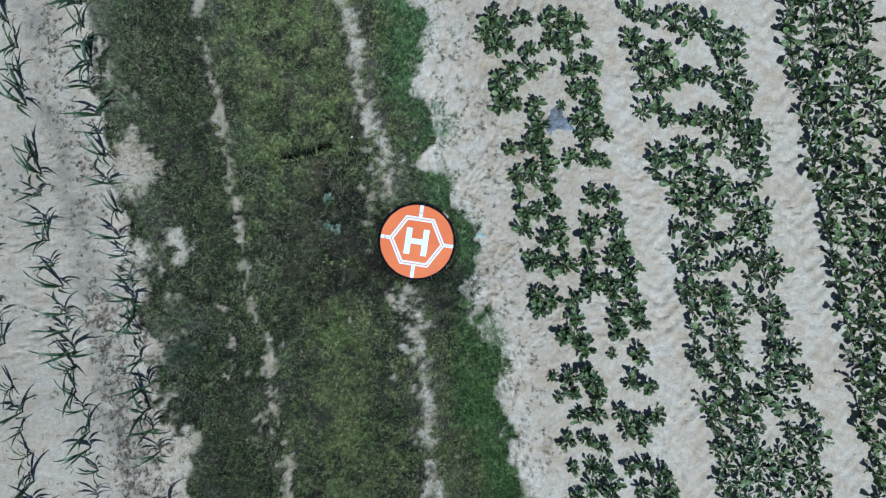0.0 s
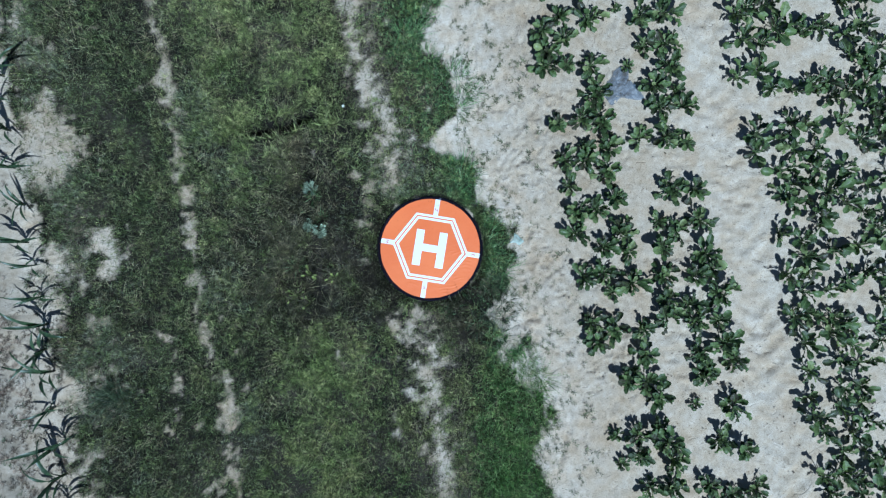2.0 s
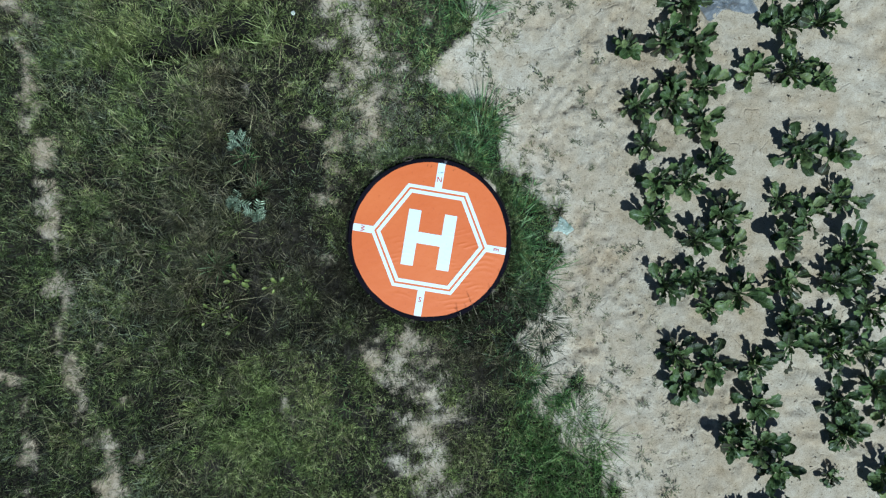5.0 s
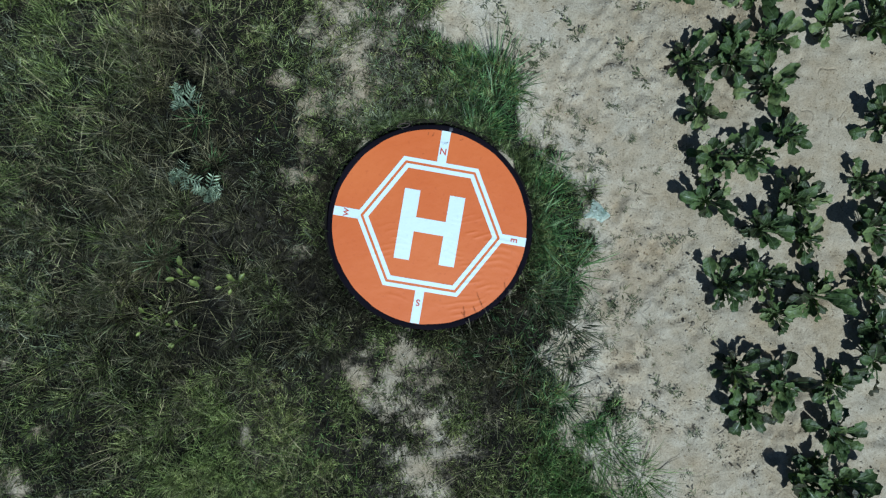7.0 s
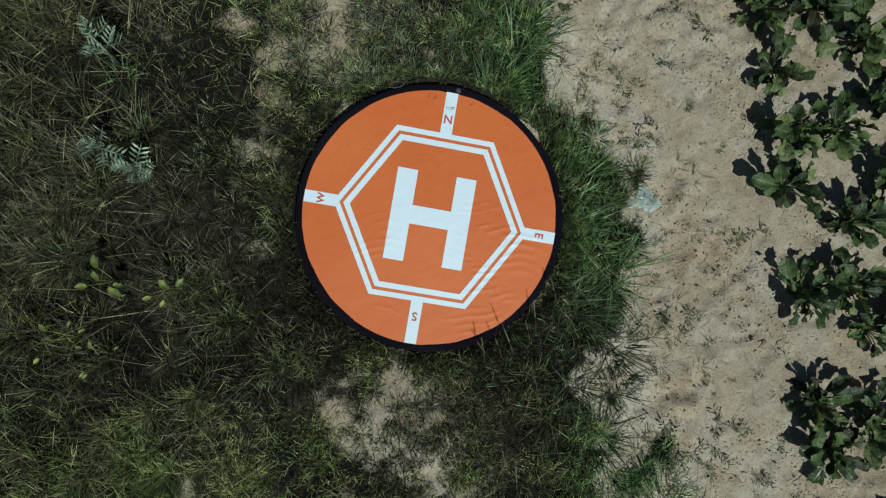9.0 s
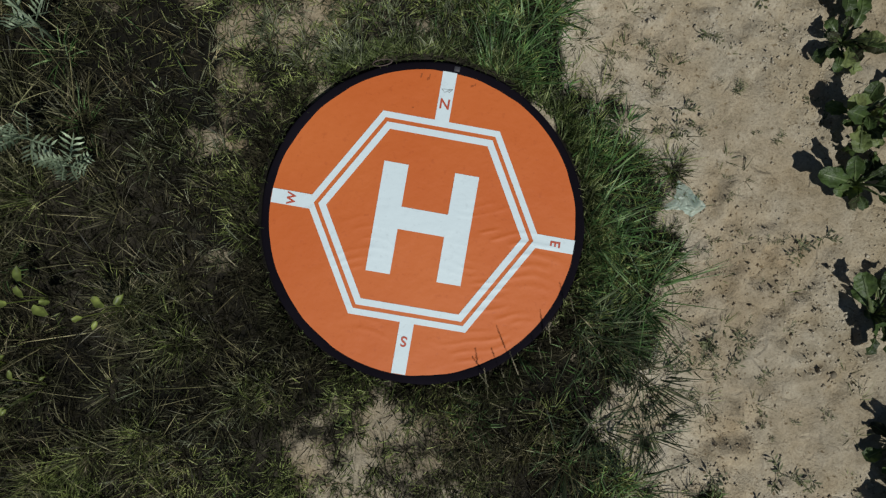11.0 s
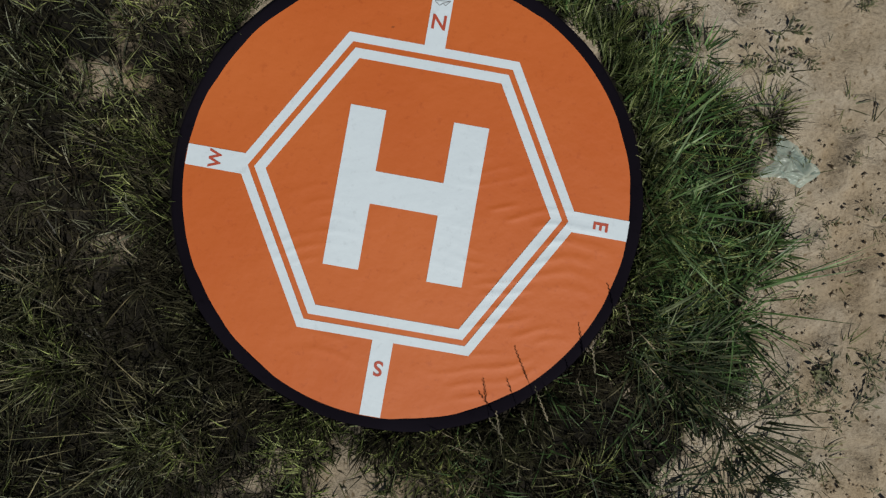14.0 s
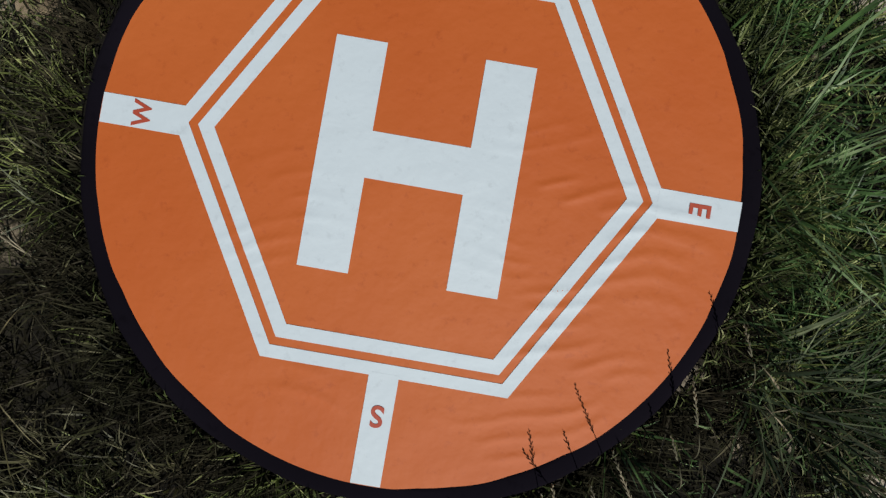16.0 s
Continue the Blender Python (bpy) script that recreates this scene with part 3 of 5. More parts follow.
x, y = scatter((-0.5, 0.25, 0.33, 0.85), 1500, lambda x, y: smooth(0.02, 0.5, verge(x, y)) * clear_of_pad(x, y, 0.385) * np.exp(-(((x + 0.14) / 0.24) ** 2 + ((y - 0.42) / 0.25) ** 2)))
tufts("dry_pad_grass", "pale dry grass beside the north rim of the pad", FADED, x, y, 14, 0.02, 0.04 * (0.6 + 0.8 * rng.random(len(x))), 0.0026, lean=(0.15, 1.1), curl=(0.1, 0.8))
x, y = scatter((-0.95, -0.38, -0.7, 0.75), 300, lambda x, y: smooth(0.05, 0.6, verge(x, y)) * clear_of_pad(x, y, 0.4) * np.exp(-(((x + 0.56) / 0.16) ** 2)) * smooth(0.38, 0.6, fractal(x, y, 0.18, 49)))
tufts("faded_grass", "faded grey-green grass beside the landing pad", FADED, x, y, 16, 0.026, 0.04 * (0.6 + 0.8 * rng.random(len(x))), 0.0022, lean=(0.2, 1.2), curl=(0.1, 0.8))
x, y = -2.26 + rng.normal(0, 0.07, 30), -1.03 + rng.normal(0, 0.045, 30)
tufts("dark_tussock", "dark bluish tussock of grass near the maize", DUSKY, x, y, 26, 0.035, 0.11 * (0.6 + 0.7 * rng.random(len(x))), 0.0032, lean=(0.1, 0.9), curl=(0.1, 0.9))
ring = rng.uniform(0, 2 * math.pi, 1100)
x, y = (0.379 + 0.04 * (ring * 37 % 1)) * np.cos(ring), (0.379 + 0.04 * (ring * 37 % 1)) * np.sin(ring)
ok = verge(x * 1.12, y * 1.12) > 0.25
east = ok & (np.cos(ring - 0.9) > 0.3)
tufts("pad_side_grass", "short green grass pressed against the rim of the pad", SHADY, x[east], y[east], 9, 0.012, 0.042 * (0.5 + 0.9 * rng.random(east.sum())), 0.0028, lean=(0.2, 1.3), curl=(0.1, 0.8))
# west and south of the rim, shade is put into the blade colour
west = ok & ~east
tufts("pad_side_grass", "short brownish grass pressed against the rim of the pad, darkened as shade", SHADE_BROWN, x[west], y[west], 8, 0.012, 0.042 * (0.5 + 0.9 * rng.random(west.sum())), 0.0024, lean=(0.2, 1.3), curl=(0.1, 0.8))
arc = np.concatenate([rng.uniform(0.75, 2.9, 420), rng.uniform(2.9, 5.6, 90), rng.uniform(5.6, 6.6, 180)])
n, out = len(arc), 0.382 + 0.014 * rng.random(len(arc))
base = np.stack([out * np.cos(arc), out * np.sin(arc) - 0.003, np.full(n, 0.014)], -1)
v, q, t = blades(base, arc + math.pi + rng.uniform(-1.3, 1.3, n), rng.uniform(0.014, 0.032, n), rng.uniform(0.1, 0.6, n), rng.uniform(0.1, 0.9, n), rng.uniform(0.0016, 0.003, n))
tagged(new("rim_grass", mesh_of("rim_grass", v, q, t, (SHADY,))), "short blades of grass bending over the black rim", "grass", kind="stuff")
x, y = scatter((-1.55, -0.62, 0.68, 1.14), 1300, lambda x, y: smooth(1e-6, 0.001, pit_of(x, y)) * (1 - smooth(0.1, 0.4, pit_of(x, y))))
tufts("hole_side_grass", "long dull grass hanging round a dark hole", MEADOW, x, y, 10, 0.012, 0.085 * (0.4 + 1.0 * rng.random(len(x))), 0.0034, lean=(0.1, 1.0), curl=(0.1, 0.9))
yy = np.arange(-2.9, 2.7, 0.036)
yy = yy + rng.uniform(-0.05, 0.05, len(yy))
xx = along(VERGE_RIGHT, yy) + (fractal(0 * yy, yy, 0.24, 3, 4) - 0.5) * 0.5 - rng.uniform(0.0, 0.2, len(yy))
ok = (rng.random(len(yy)) < 0.85) & clear_of_pad(xx, yy, 0.40) & ((yy < 0.6) | (yy > 0.98))
far = ok & (lush(xx, yy) > 0.5)
tufts("edge_grass", "tussocks of bright long grass leaning over the sand", LUSH, xx[far], yy[far], 40, 0.05, 0.115 * (0.6 + 0.8 * rng.random(far.sum())), 0.0028, lean=(0.25, 1.15), curl=(0.15, 0.85), drift=(0.2, 0.0))
ok = ok & ~far
dusk = ok & (yy < -0.2) & (yy > -0.66)
tufts("edge_grass", "tussocks of dark dull grass beside the pad", DUSKY, xx[dusk], yy[dusk], 46, 0.05, 0.095 * (0.6 + 0.8 * rng.random(dusk.sum())), 0.0036, lean=(0.2, 1.0), curl=(0.15, 0.9), drift=(0.4, 0.05), seg=4)
ok = ok & ~dusk
tufts("edge_grass", "tussocks of long lush green grass leaning over the sand", GREEN, xx[ok], yy[ok], 34, 0.05, 0.11 * (0.5 + 0.9 * rng.random(ok.sum())), 0.0034, lean=(0.25, 1.1), curl=(0.15, 0.9), drift=(0.6, 0.12), seg=4)

x, y = scatter((-4.0, 2.0, -4.6, 4.6), 1700, lambda x, y: smooth(0.1, 0.6, verge(x, y)) * (((y > 2.75) | (y < -2.95)) & (np.abs(y) < 4.55)))
tufts("outer_grass", "dark olive grass further along the verge", SHADY, x, y, 1.0, 0.02, 0.07 + 0.05 * fractal(x, y, 0.15, 29), 0.011, lean=(0.3, 1.25), curl=(0.0, 0.7), seg=2)


# ---- landing pad ----
PAD_TURN = radians(-10.1)
PAD_Z = 0.028


def cloth(u, v):
    """Small folds of the pad's cloth."""
    r = np.hypot(u, v)
    east = smooth(0.02, 0.18, u) * (1 - smooth(-0.02, 0.14, v))
    east = np.maximum(east, 0.9 * np.exp(-(((u + 0.14) / 0.06) ** 2 + ((v + 0.1) / 0.07) ** 2)))
    east = np.maximum(east, 0.8 * np.exp(-(((u + 0.08) / 0.05) ** 2 + ((v + 0.28) / 0.05) ** 2))) * (1 - smooth(0.335, 0.348, r))
    line = np.sin((v + 0.03 * np.sin(u * 17)) * math.pi / 0.023 + 3 * grain(u, v, 0.07, 7))
    fold = 0.0016 * np.exp(-((line / 0.42) ** 2)) * smooth(0.42, 0.72, grain(u * 0.35, v, 0.03, 9)) * east
    sag = 0.003 * (fractal(u, v, 0.22, 12) - 0.5) * (1 - smooth(0.25, 0.36, r))
    return fold + sag


def fabric(name, a, b, speck, rough=0.6, gloss=0.42):
    m, nodes, links, shader = material(name, rough, gloss)
    tone_ = ramp(nodes, links, noise_of(nodes, links, 2.6, 3), [(0.3, a), (0.7, b)])
    dirt = ramp(nodes, links, noise_of(nodes, links, 60, 4, 0.7), [(0.30, speck), (0.42, (1, 1, 1))])
    links.new(mixed(nodes, links, 1.0, tone_, dirt, "MULTIPLY"), shader.inputs["Base Color"])
    weave = noise_of(nodes, links, 900, 2)
    crease = noise_of(nodes, links, 26, 3)
    add = nodes.new("ShaderNodeMath")
    add.operation = "MULTIPLY_ADD"
    add.inputs[1].default_value = 0.06
    links.new(weave, add.inputs[0])
    links.new(crease, add.inputs[2])
    bump(nodes, links, shader, add.outputs[0], 0.16, 0.01)
    return m


ORANGE = fabric("orange_nylon", (0.522, 0.104, 0.014), (0.578, 0.138, 0.026), (0.88, 0.82, 0.78))
WHITE = fabric("white_print", (0.625, 0.71, 0.762), (0.665, 0.75, 0.80), (0.9, 0.9, 0.9))
INK = fabric("red_print", (0.42, 0.06, 0.03), (0.46, 0.08, 0.04), (0.9, 0.9, 0.9))
GREY_INK = fabric("grey_print", (0.16, 0.17, 0.18), (0.2, 0.21, 0.22), (0.9, 0.9, 0.9))
BLACK = fabric("black_binding", (0.0045, 0.0035, 0.006), (0.009, 0.0075, 0.012), (0.8, 0.8, 0.8), 1.0, 0.04)


SMEAR = fabric("dried_dirt", (0.28, 0.075, 0.022), (0.42, 0.100, 0.026), (0.7, 0.65, 0.6), 0.8, 0.2)
CORD = fabric("brown_cord", (0.10, 0.075, 0.07), (0.15, 0.11, 0.10), (0.8, 0.8, 0.8), 0.7, 0.2)
TAG = fabric("grey_tag", (0.035, 0.034, 0.042), (0.06, 0.058, 0.068), (0.8, 0.8, 0.8), 0.6, 0.3)


def patch(corners, step=0.004, lift=0.0007, bm=None):
    """A four-cornered print laid on the cloth and following its folds."""
    bm = bm or bmesh.new()
    a, b, c, d = (Vector(p) for p in corners)
    n = max(1, int(max((b - a).length, (c - d).length) / step))
    k = max(1, int(max((d - a).length, (c - b).length) / step))
    rows = []
    for j in range(k + 1):
        row = []
        for i in range(n + 1):
            p = a.lerp(b, i / n).lerp(d.lerp(c, i / n), j / k)
            row.append(bm.verts.new((p.x, p.y, float(cloth(p.x, p.y)) + lift)))
        rows.append(row)
    for j in range(k):
        for i in range(n):
            bm.faces.new((rows[j][i], rows[j][i + 1], rows[j + 1][i + 1], rows[j + 1][i]))
    return bm


def landing_pad():
    pad = tagged(new("landing_pad"), "round orange nylon landing pad with a white H and black rim", "landing pad")
    pad.matrix_world = Matrix.Translation((0, -0.003, PAD_Z)) @ Matrix.Rotation(PAD_TURN, 4, "Z")
    # cloth
    radii, turns = np.linspace(0, 0.3545, 91)[1:], np.linspace(0, 2 * math.pi, 301)[:-1]
    r, a = np.meshgrid(radii, turns, indexing="ij")
    u, v = r * np.cos(a), r * np.sin(a)
    verts = np.concatenate([[[0, 0, float(cloth(0, 0))]], np.stack([u, v, cloth(u, v)], -1).reshape(-1, 3)])
    ids = 1 + np.arange(len(radii) * 300).reshape(len(radii), 300)
    nxt = np.roll(ids, -1, 1)
    quads = np.stack([ids[:-1], ids[1:], nxt[1:], nxt[:-1]], -1).reshape(-1, 4)
    tris = np.stack([0 * ids[0], ids[0], nxt[0]], -1)
    ob = new("cloth", mesh_of("cloth", verts, quads, tris, (ORANGE,)))
    ob.parent = pad
    # padded black rim, a little uneven
    bm = bmesh.new()
    rings = []
    for k in range(180):
        t = 2 * math.pi * k / 180
        wave = 0.0012 * math.sin(5 * t + 1) + 0.0008 * math.sin(17 * t)
        ring = []
        for j in range(12):
            q = 2 * math.pi * j / 12
            rr = 0.3620 + wave * 0.6 + 0.0118 * math.cos(q)
            ring.append(bm.verts.new((rr * math.cos(t), rr * math.sin(t), -0.003 + (0.0052 if math.sin(q) > 0 else 0.018) * math.sin(q) * (1 - 0.3 * math.sin(q) ** 2) + 0.6 * wave)))
        rings.append(ring)
    for k in range(180):
        for j in range(12):
            bm.faces.new((rings[k][j], rings[(k + 1) % 180][j], rings[(k + 1) % 180][(j + 1) % 12], rings[k][(j + 1) % 12]))
    part("rim", bm, BLACK, pad, "black padded fabric rim")
    # the H
    bm = bmesh.new()
    for u0, u1, v0, v1 in ((-0.1145, -0.058, -0.1305, 0.1255), (0.0510, 0.1075, -0.1305, 0.1255), (-0.058, 0.0510, -0.0245, 0.0275)):
        patch([(u0, v0, 0), (u1, v0, 0), (u1, v1, 0), (u0, v1, 0)], bm=bm)
    part("letter_h", bm, WHITE, pad, "white printed letter H")
    # double six-sided line, each side a strip of its own length
    for outer, inner in ((0.2735, 0.2570), (0.2465, 0.2285)):
        bm = bmesh.new()
        for k in range(6):
            p = [(q * math.cos(math.pi / 3 * (k + e)), q * math.sin(math.pi / 3 * (k + e)) + 0.002, 0) for q, e in ((outer, 0), (outer, 1), (inner, 1), (inner, 0))]
            patch(p, bm=bm)
        bmesh.ops.remove_doubles(bm, verts=bm.verts, dist=1e-4)
        part("hexagon_line", bm, WHITE, pad, "white printed hexagon outline")
    # four tabs with their letters
    for letter, turn, start in (("N", 0, 0.233), ("E", -90, 0.262), ("S", 180, 0.231), ("W", 90, 0.262)):
        c, s = math.cos(radians(turn)), math.sin(radians(turn))
        spin = lambda a, b: (a * c - b * s, a * s + b * c + (0.003 if letter in "EW" else 0), 0)
        tab = part("direction_tab", patch([spin(-0.0165, start), spin(0.0165, start), spin(0.0165, 0.3535), spin(-0.0165, 0.3535)], lift=0.00085), WHITE, pad, "white printed direction tab")
        text = bpy.data.curves.new("letter_" + letter.lower(), "FONT")
        text.body, text.size, text.align_x, text.align_y, text.extrude, text.offset = letter, 0.027 if letter == "W" else 0.033, "CENTER", "CENTER", 0.0, 0.0007
        holder = new("shape", text)
        flat = bpy.data.meshes.new_from_object(holder.evaluated_get(bpy.context.evaluated_depsgraph_get()))
        bpy.data.objects.remove(holder)
        flat.materials.clear()
        flat.materials.append(INK)
        at = spin(0, 0.277 if letter in "NS" else 0.3075)
        ob = new("letter_" + letter.lower(), flat)
        ob.parent = tab
        ob.matrix_basis = Matrix.Translation((at[0], at[1], float(cloth(at[0], at[1])) + 0.0016)) @ Matrix.Rotation(radians(turn), 4, "Z")
    # thin outlined dart above the N
    bm = bmesh.new()
    dart = [(-0.0125, 0.3115), (0.0125, 0.3145), (0.0055, 0.3060), (0.0010, 0.3095), (-0.0040, 0.3050)]
    for (ax, ay), (bx, by) in zip(dart + [dart[3]], dart[1:] + [dart[0], dart[1]]):
        dx, dy = bx - ax, by - ay
        n = math.hypot(dx, dy)
        ox, oy = -dy / n * 0.0005, dx / n * 0.0005
        patch([(ax - ox, ay - oy, 0), (bx - ox, by - oy, 0), (bx + ox, by + oy, 0), (ax + ox, ay + oy, 0)], lift=0.0015, bm=bm)
    part("arrow", bm, GREY_INK, pad, "thin grey outlined arrow")
    # dried smears of dirt near the north edge
    for u, v, w, h in ((-0.064, 0.334, 0.0022, 0.006), (-0.045, 0.334, 0.0020, 0.007), (-0.0485, 0.329, 0.0014, 0.004), (0.056, 0.331, 0.0035, 0.003), (0.062, 0.335, 0.002, 0.003), (-0.071, 0.258, 0.003, 0.0016)):
        bm = bmesh.new()
        patch([(u - w, v - h, 0), (u + 0.6 * w, v - 0.8 * h, 0), (u + w, v + h, 0), (u - 0.4 * w, v + 0.9 * h, 0)], step=0.003, lift=0.0006, bm=bm)
        part("smear", bm, SMEAR, pad, "dull brown smear of dirt")
    # peg loop of cord at the rim
    bm = bmesh.new()
    rings = []
    for k in range(28):
        t = 2 * math.pi * k / 28
        c = Vector((-0.157 + 0.021 * math.cos(t) - 0.003 * math.sin(t), 0.3455 + 0.008 * math.cos(t) + 0.0065 * math.sin(t), 0.005))
        rings.append([bm.verts.new(c + Vector((0.0011 * math.cos(q) * math.cos(t), 0.0011 * math.cos(q) * math.sin(t), 0.0011 * math.sin(q)))) for q in (0, 1.57, 3.14, 4.71)])
    for k in range(28):
        for j in range(4):
            bm.faces.new((rings[k][j], rings[(k + 1) % 28][j], rings[(k + 1) % 28][(j + 1) % 4], rings[k][(j + 1) % 4]))
    part("peg_loop", bm, CORD, pad, "thin brownish cord loop for a peg")
    # small worn tag on the rim
    bm = bmesh.new()
    bmesh.ops.create_cube(bm, size=1, matrix=Matrix.Translation((0.0145, 0.363, 0.0022)) @ Matrix.Diagonal((0.013, 0.012, 0.0012, 1)))
    bmesh.ops.bevel(bm, geom=bm.edges[:], offset=0.0004, segments=1, affect="EDGES")
    part("rim_tag", bm, TAG, pad, "small worn grey tag")


landing_pad()


# ---- beet plants ----
def leaf_mesh(name, stalk, length, width, lift, droop, seed, wave=0.006, across=4, steps=7):
    """A crinkled, wavy-edged leaf on its stalk, reaching along +x from the crown."""
    r = random.Random(seed)
    verts, quads, mats = [], [], []
    x, z, angle = 0.004, 0.0, lift
    path = []
    n_stalk = 3
    for k in range(n_stalk + 1):
        path.append((x, z, angle))
        x, z = x + stalk / n_stalk * math.cos(angle), z + stalk / n_stalk * math.sin(angle)
        angle -= droop * 0.22
    for k, (px, pz, pa) in enumerate(path):
        w = 0.0042 - 0.0006 * k
        for side, hz in ((-1, 0), (0, 0.004), (1, 0)):
            verts.append((px - math.sin(pa) * hz, side * w, pz + math.cos(pa) * hz))
        if k:
            b = (k - 1) * 3
            quads += [(b, b + 1, b + 4, b + 3), (b + 1, b + 2, b + 5, b + 4)]
            mats += [1, 1]
    x, z, angle = path[-1]
    base = len(verts)
    phase, phase2, spine = r.uniform(0, 6), r.uniform(0, 6), []
    for k in range(steps + 1):
        s = k / steps
        half = width / 2 * (0.22 + 0.78 * math.sin(math.pi / 2 * min(1, s / 0.6)) ** 1.2 if s < 0.6 else max(0.3, math.sqrt(max(0, 1 - ((s - 0.6) / 0.42) ** 2))))
        for j in range(across + 1):
            e = 2 * j / across - 1
            ripple = wave * abs(e) ** 1.5 * math.sin(s * 15 + phase + (2.4 if e > 0 else 0)) + 0.0012 * math.sin(s * 31 + e * 9 + phase2)
            fold = 0.42 * half * abs(e)
            edge = 1 + 0.08 * math.sin(s * 25 + phase2 + e) * abs(e)
            verts.append((x - math.sin(angle) * (ripple + fold), e * half * edge, z + math.cos(angle) * (ripple + fold)))
        spine.append((x, z, angle))
        if k:
            for j in range(across):
                a = base + (k - 1) * (across + 1) + j
                quads.append((a, a + 1, a + across + 2, a + across + 1))
                mats.append(0)
        x, z = x + length / steps * math.cos(angle), z + length / steps * math.sin(angle)
        angle -= droop * (0.09 + 0.10 * s)
    base = len(verts)
    for k, (px, pz, pa) in enumerate(spine[:-1]):
        w, hz = 0.0021 * (1 - 0.8 * k / steps), 0.0024
        verts += [(px - math.sin(pa) * hz, side * w, pz + math.cos(pa) * hz) for side in (-1, 1)]
        if k:
            b = base + 2 * (k - 1)
            quads.append((b, b + 1, b + 3, b + 2))
            mats.append(1)
    me = mesh_of(name, verts, quads, [], (BEET, RIB))
    me.polygons.foreach_set("material_index", mats)
    return me


def leaf_kind(k, across, steps):
    return leaf_mesh("beet_leaf", 0.040 + 0.014 * (k % 3), 0.048 + 0.009 * (k % 4), 0.032 + 0.005 * (k % 3), (0.7, 0.95, 1.15, 1.35)[k % 4], (1.0, 0.8, 1.0, 0.7)[k % 4], k, across=across, steps=steps)


LEAVES = [leaf_kind(k, 4, 7) for k in range(8)]
LEAVES_FAR = [leaf_kind(k, 2, 5) for k in range(8)]


def crown_mesh():
    bm = bmesh.new()
    bmesh.ops.create_cone(bm, cap_ends=True, segments=7, radius1=0.016, radius2=0.009, depth=0.03)
    me = bpy.data.meshes.new("crown")
    bm.to_mesh(me)
    bm.free()
    me.materials.append(RIB)
    return me


CROWN = crown_mesh()


def beet_layout(r, count):
    """Poses of the leaves on one plant: a spiral, the inner ones smaller and steeper."""
    rows, turn = [], r.uniform(0, 6.28)
    for k in range(count):
        s = k / count
        turn += 2.4 + r.uniform(-0.7, 0.7)
        size = (1.16 - 0.5 * s) * r.uniform(0.7, 1.2)
        rows.append((r.randrange(8), pose(0, 0, 0.012, r.uniform(-42, 42), -26 * s + r.uniform(-24, 20), math.degrees(turn)) @ Matrix.Scale(size, 4)))
    return rows


def beet_plant(seed, leaves):
    r = random.Random(seed)
    plant = tagged(new("beet_plant"), "leafy green beet plant growing in pale sand", "beet plant", "beet plants in the beds")
    crown = new("crown", CROWN)
    crown.parent = plant
    for kind, m in beet_layout(r, leaves + seed % 4):
        leaf = new("leaf", LEAVES[kind])
        leaf.parent = plant
        leaf.matrix_basis = m
    return plant


# the bed beside the verge, plant by plant
BED_NORTH = [(0.77, 2.12), (0.71, 1.97), (0.80, 1.87), (0.92, 1.87), (1.07, 2.08), (0.87, 2.02), (1.12, 1.80), (1.16, 1.61), (0.95, 1.64), (0.82, 1.54), (0.99, 1.48), (0.85, 1.39), (0.86, 1.28), (1.00, 1.29), (1.17, 1.28), (1.21, 1.08), (1.43, 1.28), (1.35, 1.69), (1.32, 2.08), (1.42, 2.11), (1.32, 1.89), (1.50, 1.99), (1.62, 2.06), (1.49, 1.82), (1.67, 1.86), (1.52, 1.62), (1.70, 1.65), (1.55, 1.41), (1.70, 1.43), (1.74, 1.26), (1.62, 1.14), (1.78, 1.08), (1.83, 0.98), (1.66, 0.97), (0.92, 0.87), (1.10, 0.90), (1.24, 0.88), (1.29, 0.69), (1.12, 0.68), (1.52, 0.76), (1.69, 0.76), (1.84, 0.72)]
BED_MIDDLE = [(0.97, 0.61), (1.28, 0.52), (1.12, 0.62), (1.01, 0.43), (1.05, 0.25), (1.20, 0.25), (1.33, 0.34), (1.04, 0.09), (1.36, 0.09), (1.24, -0.02), (1.41, -0.06), (1.09, -0.23), (1.24, -0.21), (1.30, -0.34), (1.44, -0.27), (1.73, 0.39), (1.90, 0.39), (1.64, 0.17), (1.77, 0.09), (1.93, 0.17), (1.66, -0.02), (1.97, -0.08), (1.67, -0.23), (1.89, -0.23), (2.02, -0.19), (1.70, -0.40), (2.06, -0.35), (1.85, -0.44), (1.14, -0.55), (1.31, -0.61), (1.19, -0.69), (1.51, -0.61), (1.69, -0.52), (1.89, -0.55), (2.06, -0.56), (2.10, -0.73), (1.93, -0.79), (1.53, -0.79), (1.43, -0.91), (1.96, -0.92), (2.16, -0.85)]
BED_SOUTH = [(1.40, -0.97), (1.54, -1.00), (1.62, -1.10), (1.89, -1.15), (1.95, -0.96), (2.16, -1.17), (1.47, -1.36), (1.62, -1.31), (1.68, -1.42), (1.30, -1.37), (1.34, -1.57), (1.48, -1.52), (1.71, -1.56), (2.06, -1.43), (2.24, -1.49), (1.55, -1.75), (1.71, -1.76), (1.98, -1.74), (2.15, -1.82), (2.30, -1.78), (1.43, -2.00), (1.61, -1.97), (1.77, -2.05), (2.02, -1.90), (2.18, -1.97), (1.48, -2.28), (1.65, -2.26), (1.79, -2.29), (2.04, -2.29), (2.19, -2.26), (2.37, -2.35), (2.16, -2.53), (2.47, -2.55), (2.35, -2.58), (1.85, -2.48), (1.52, -2.55), (1.68, -2.48)]
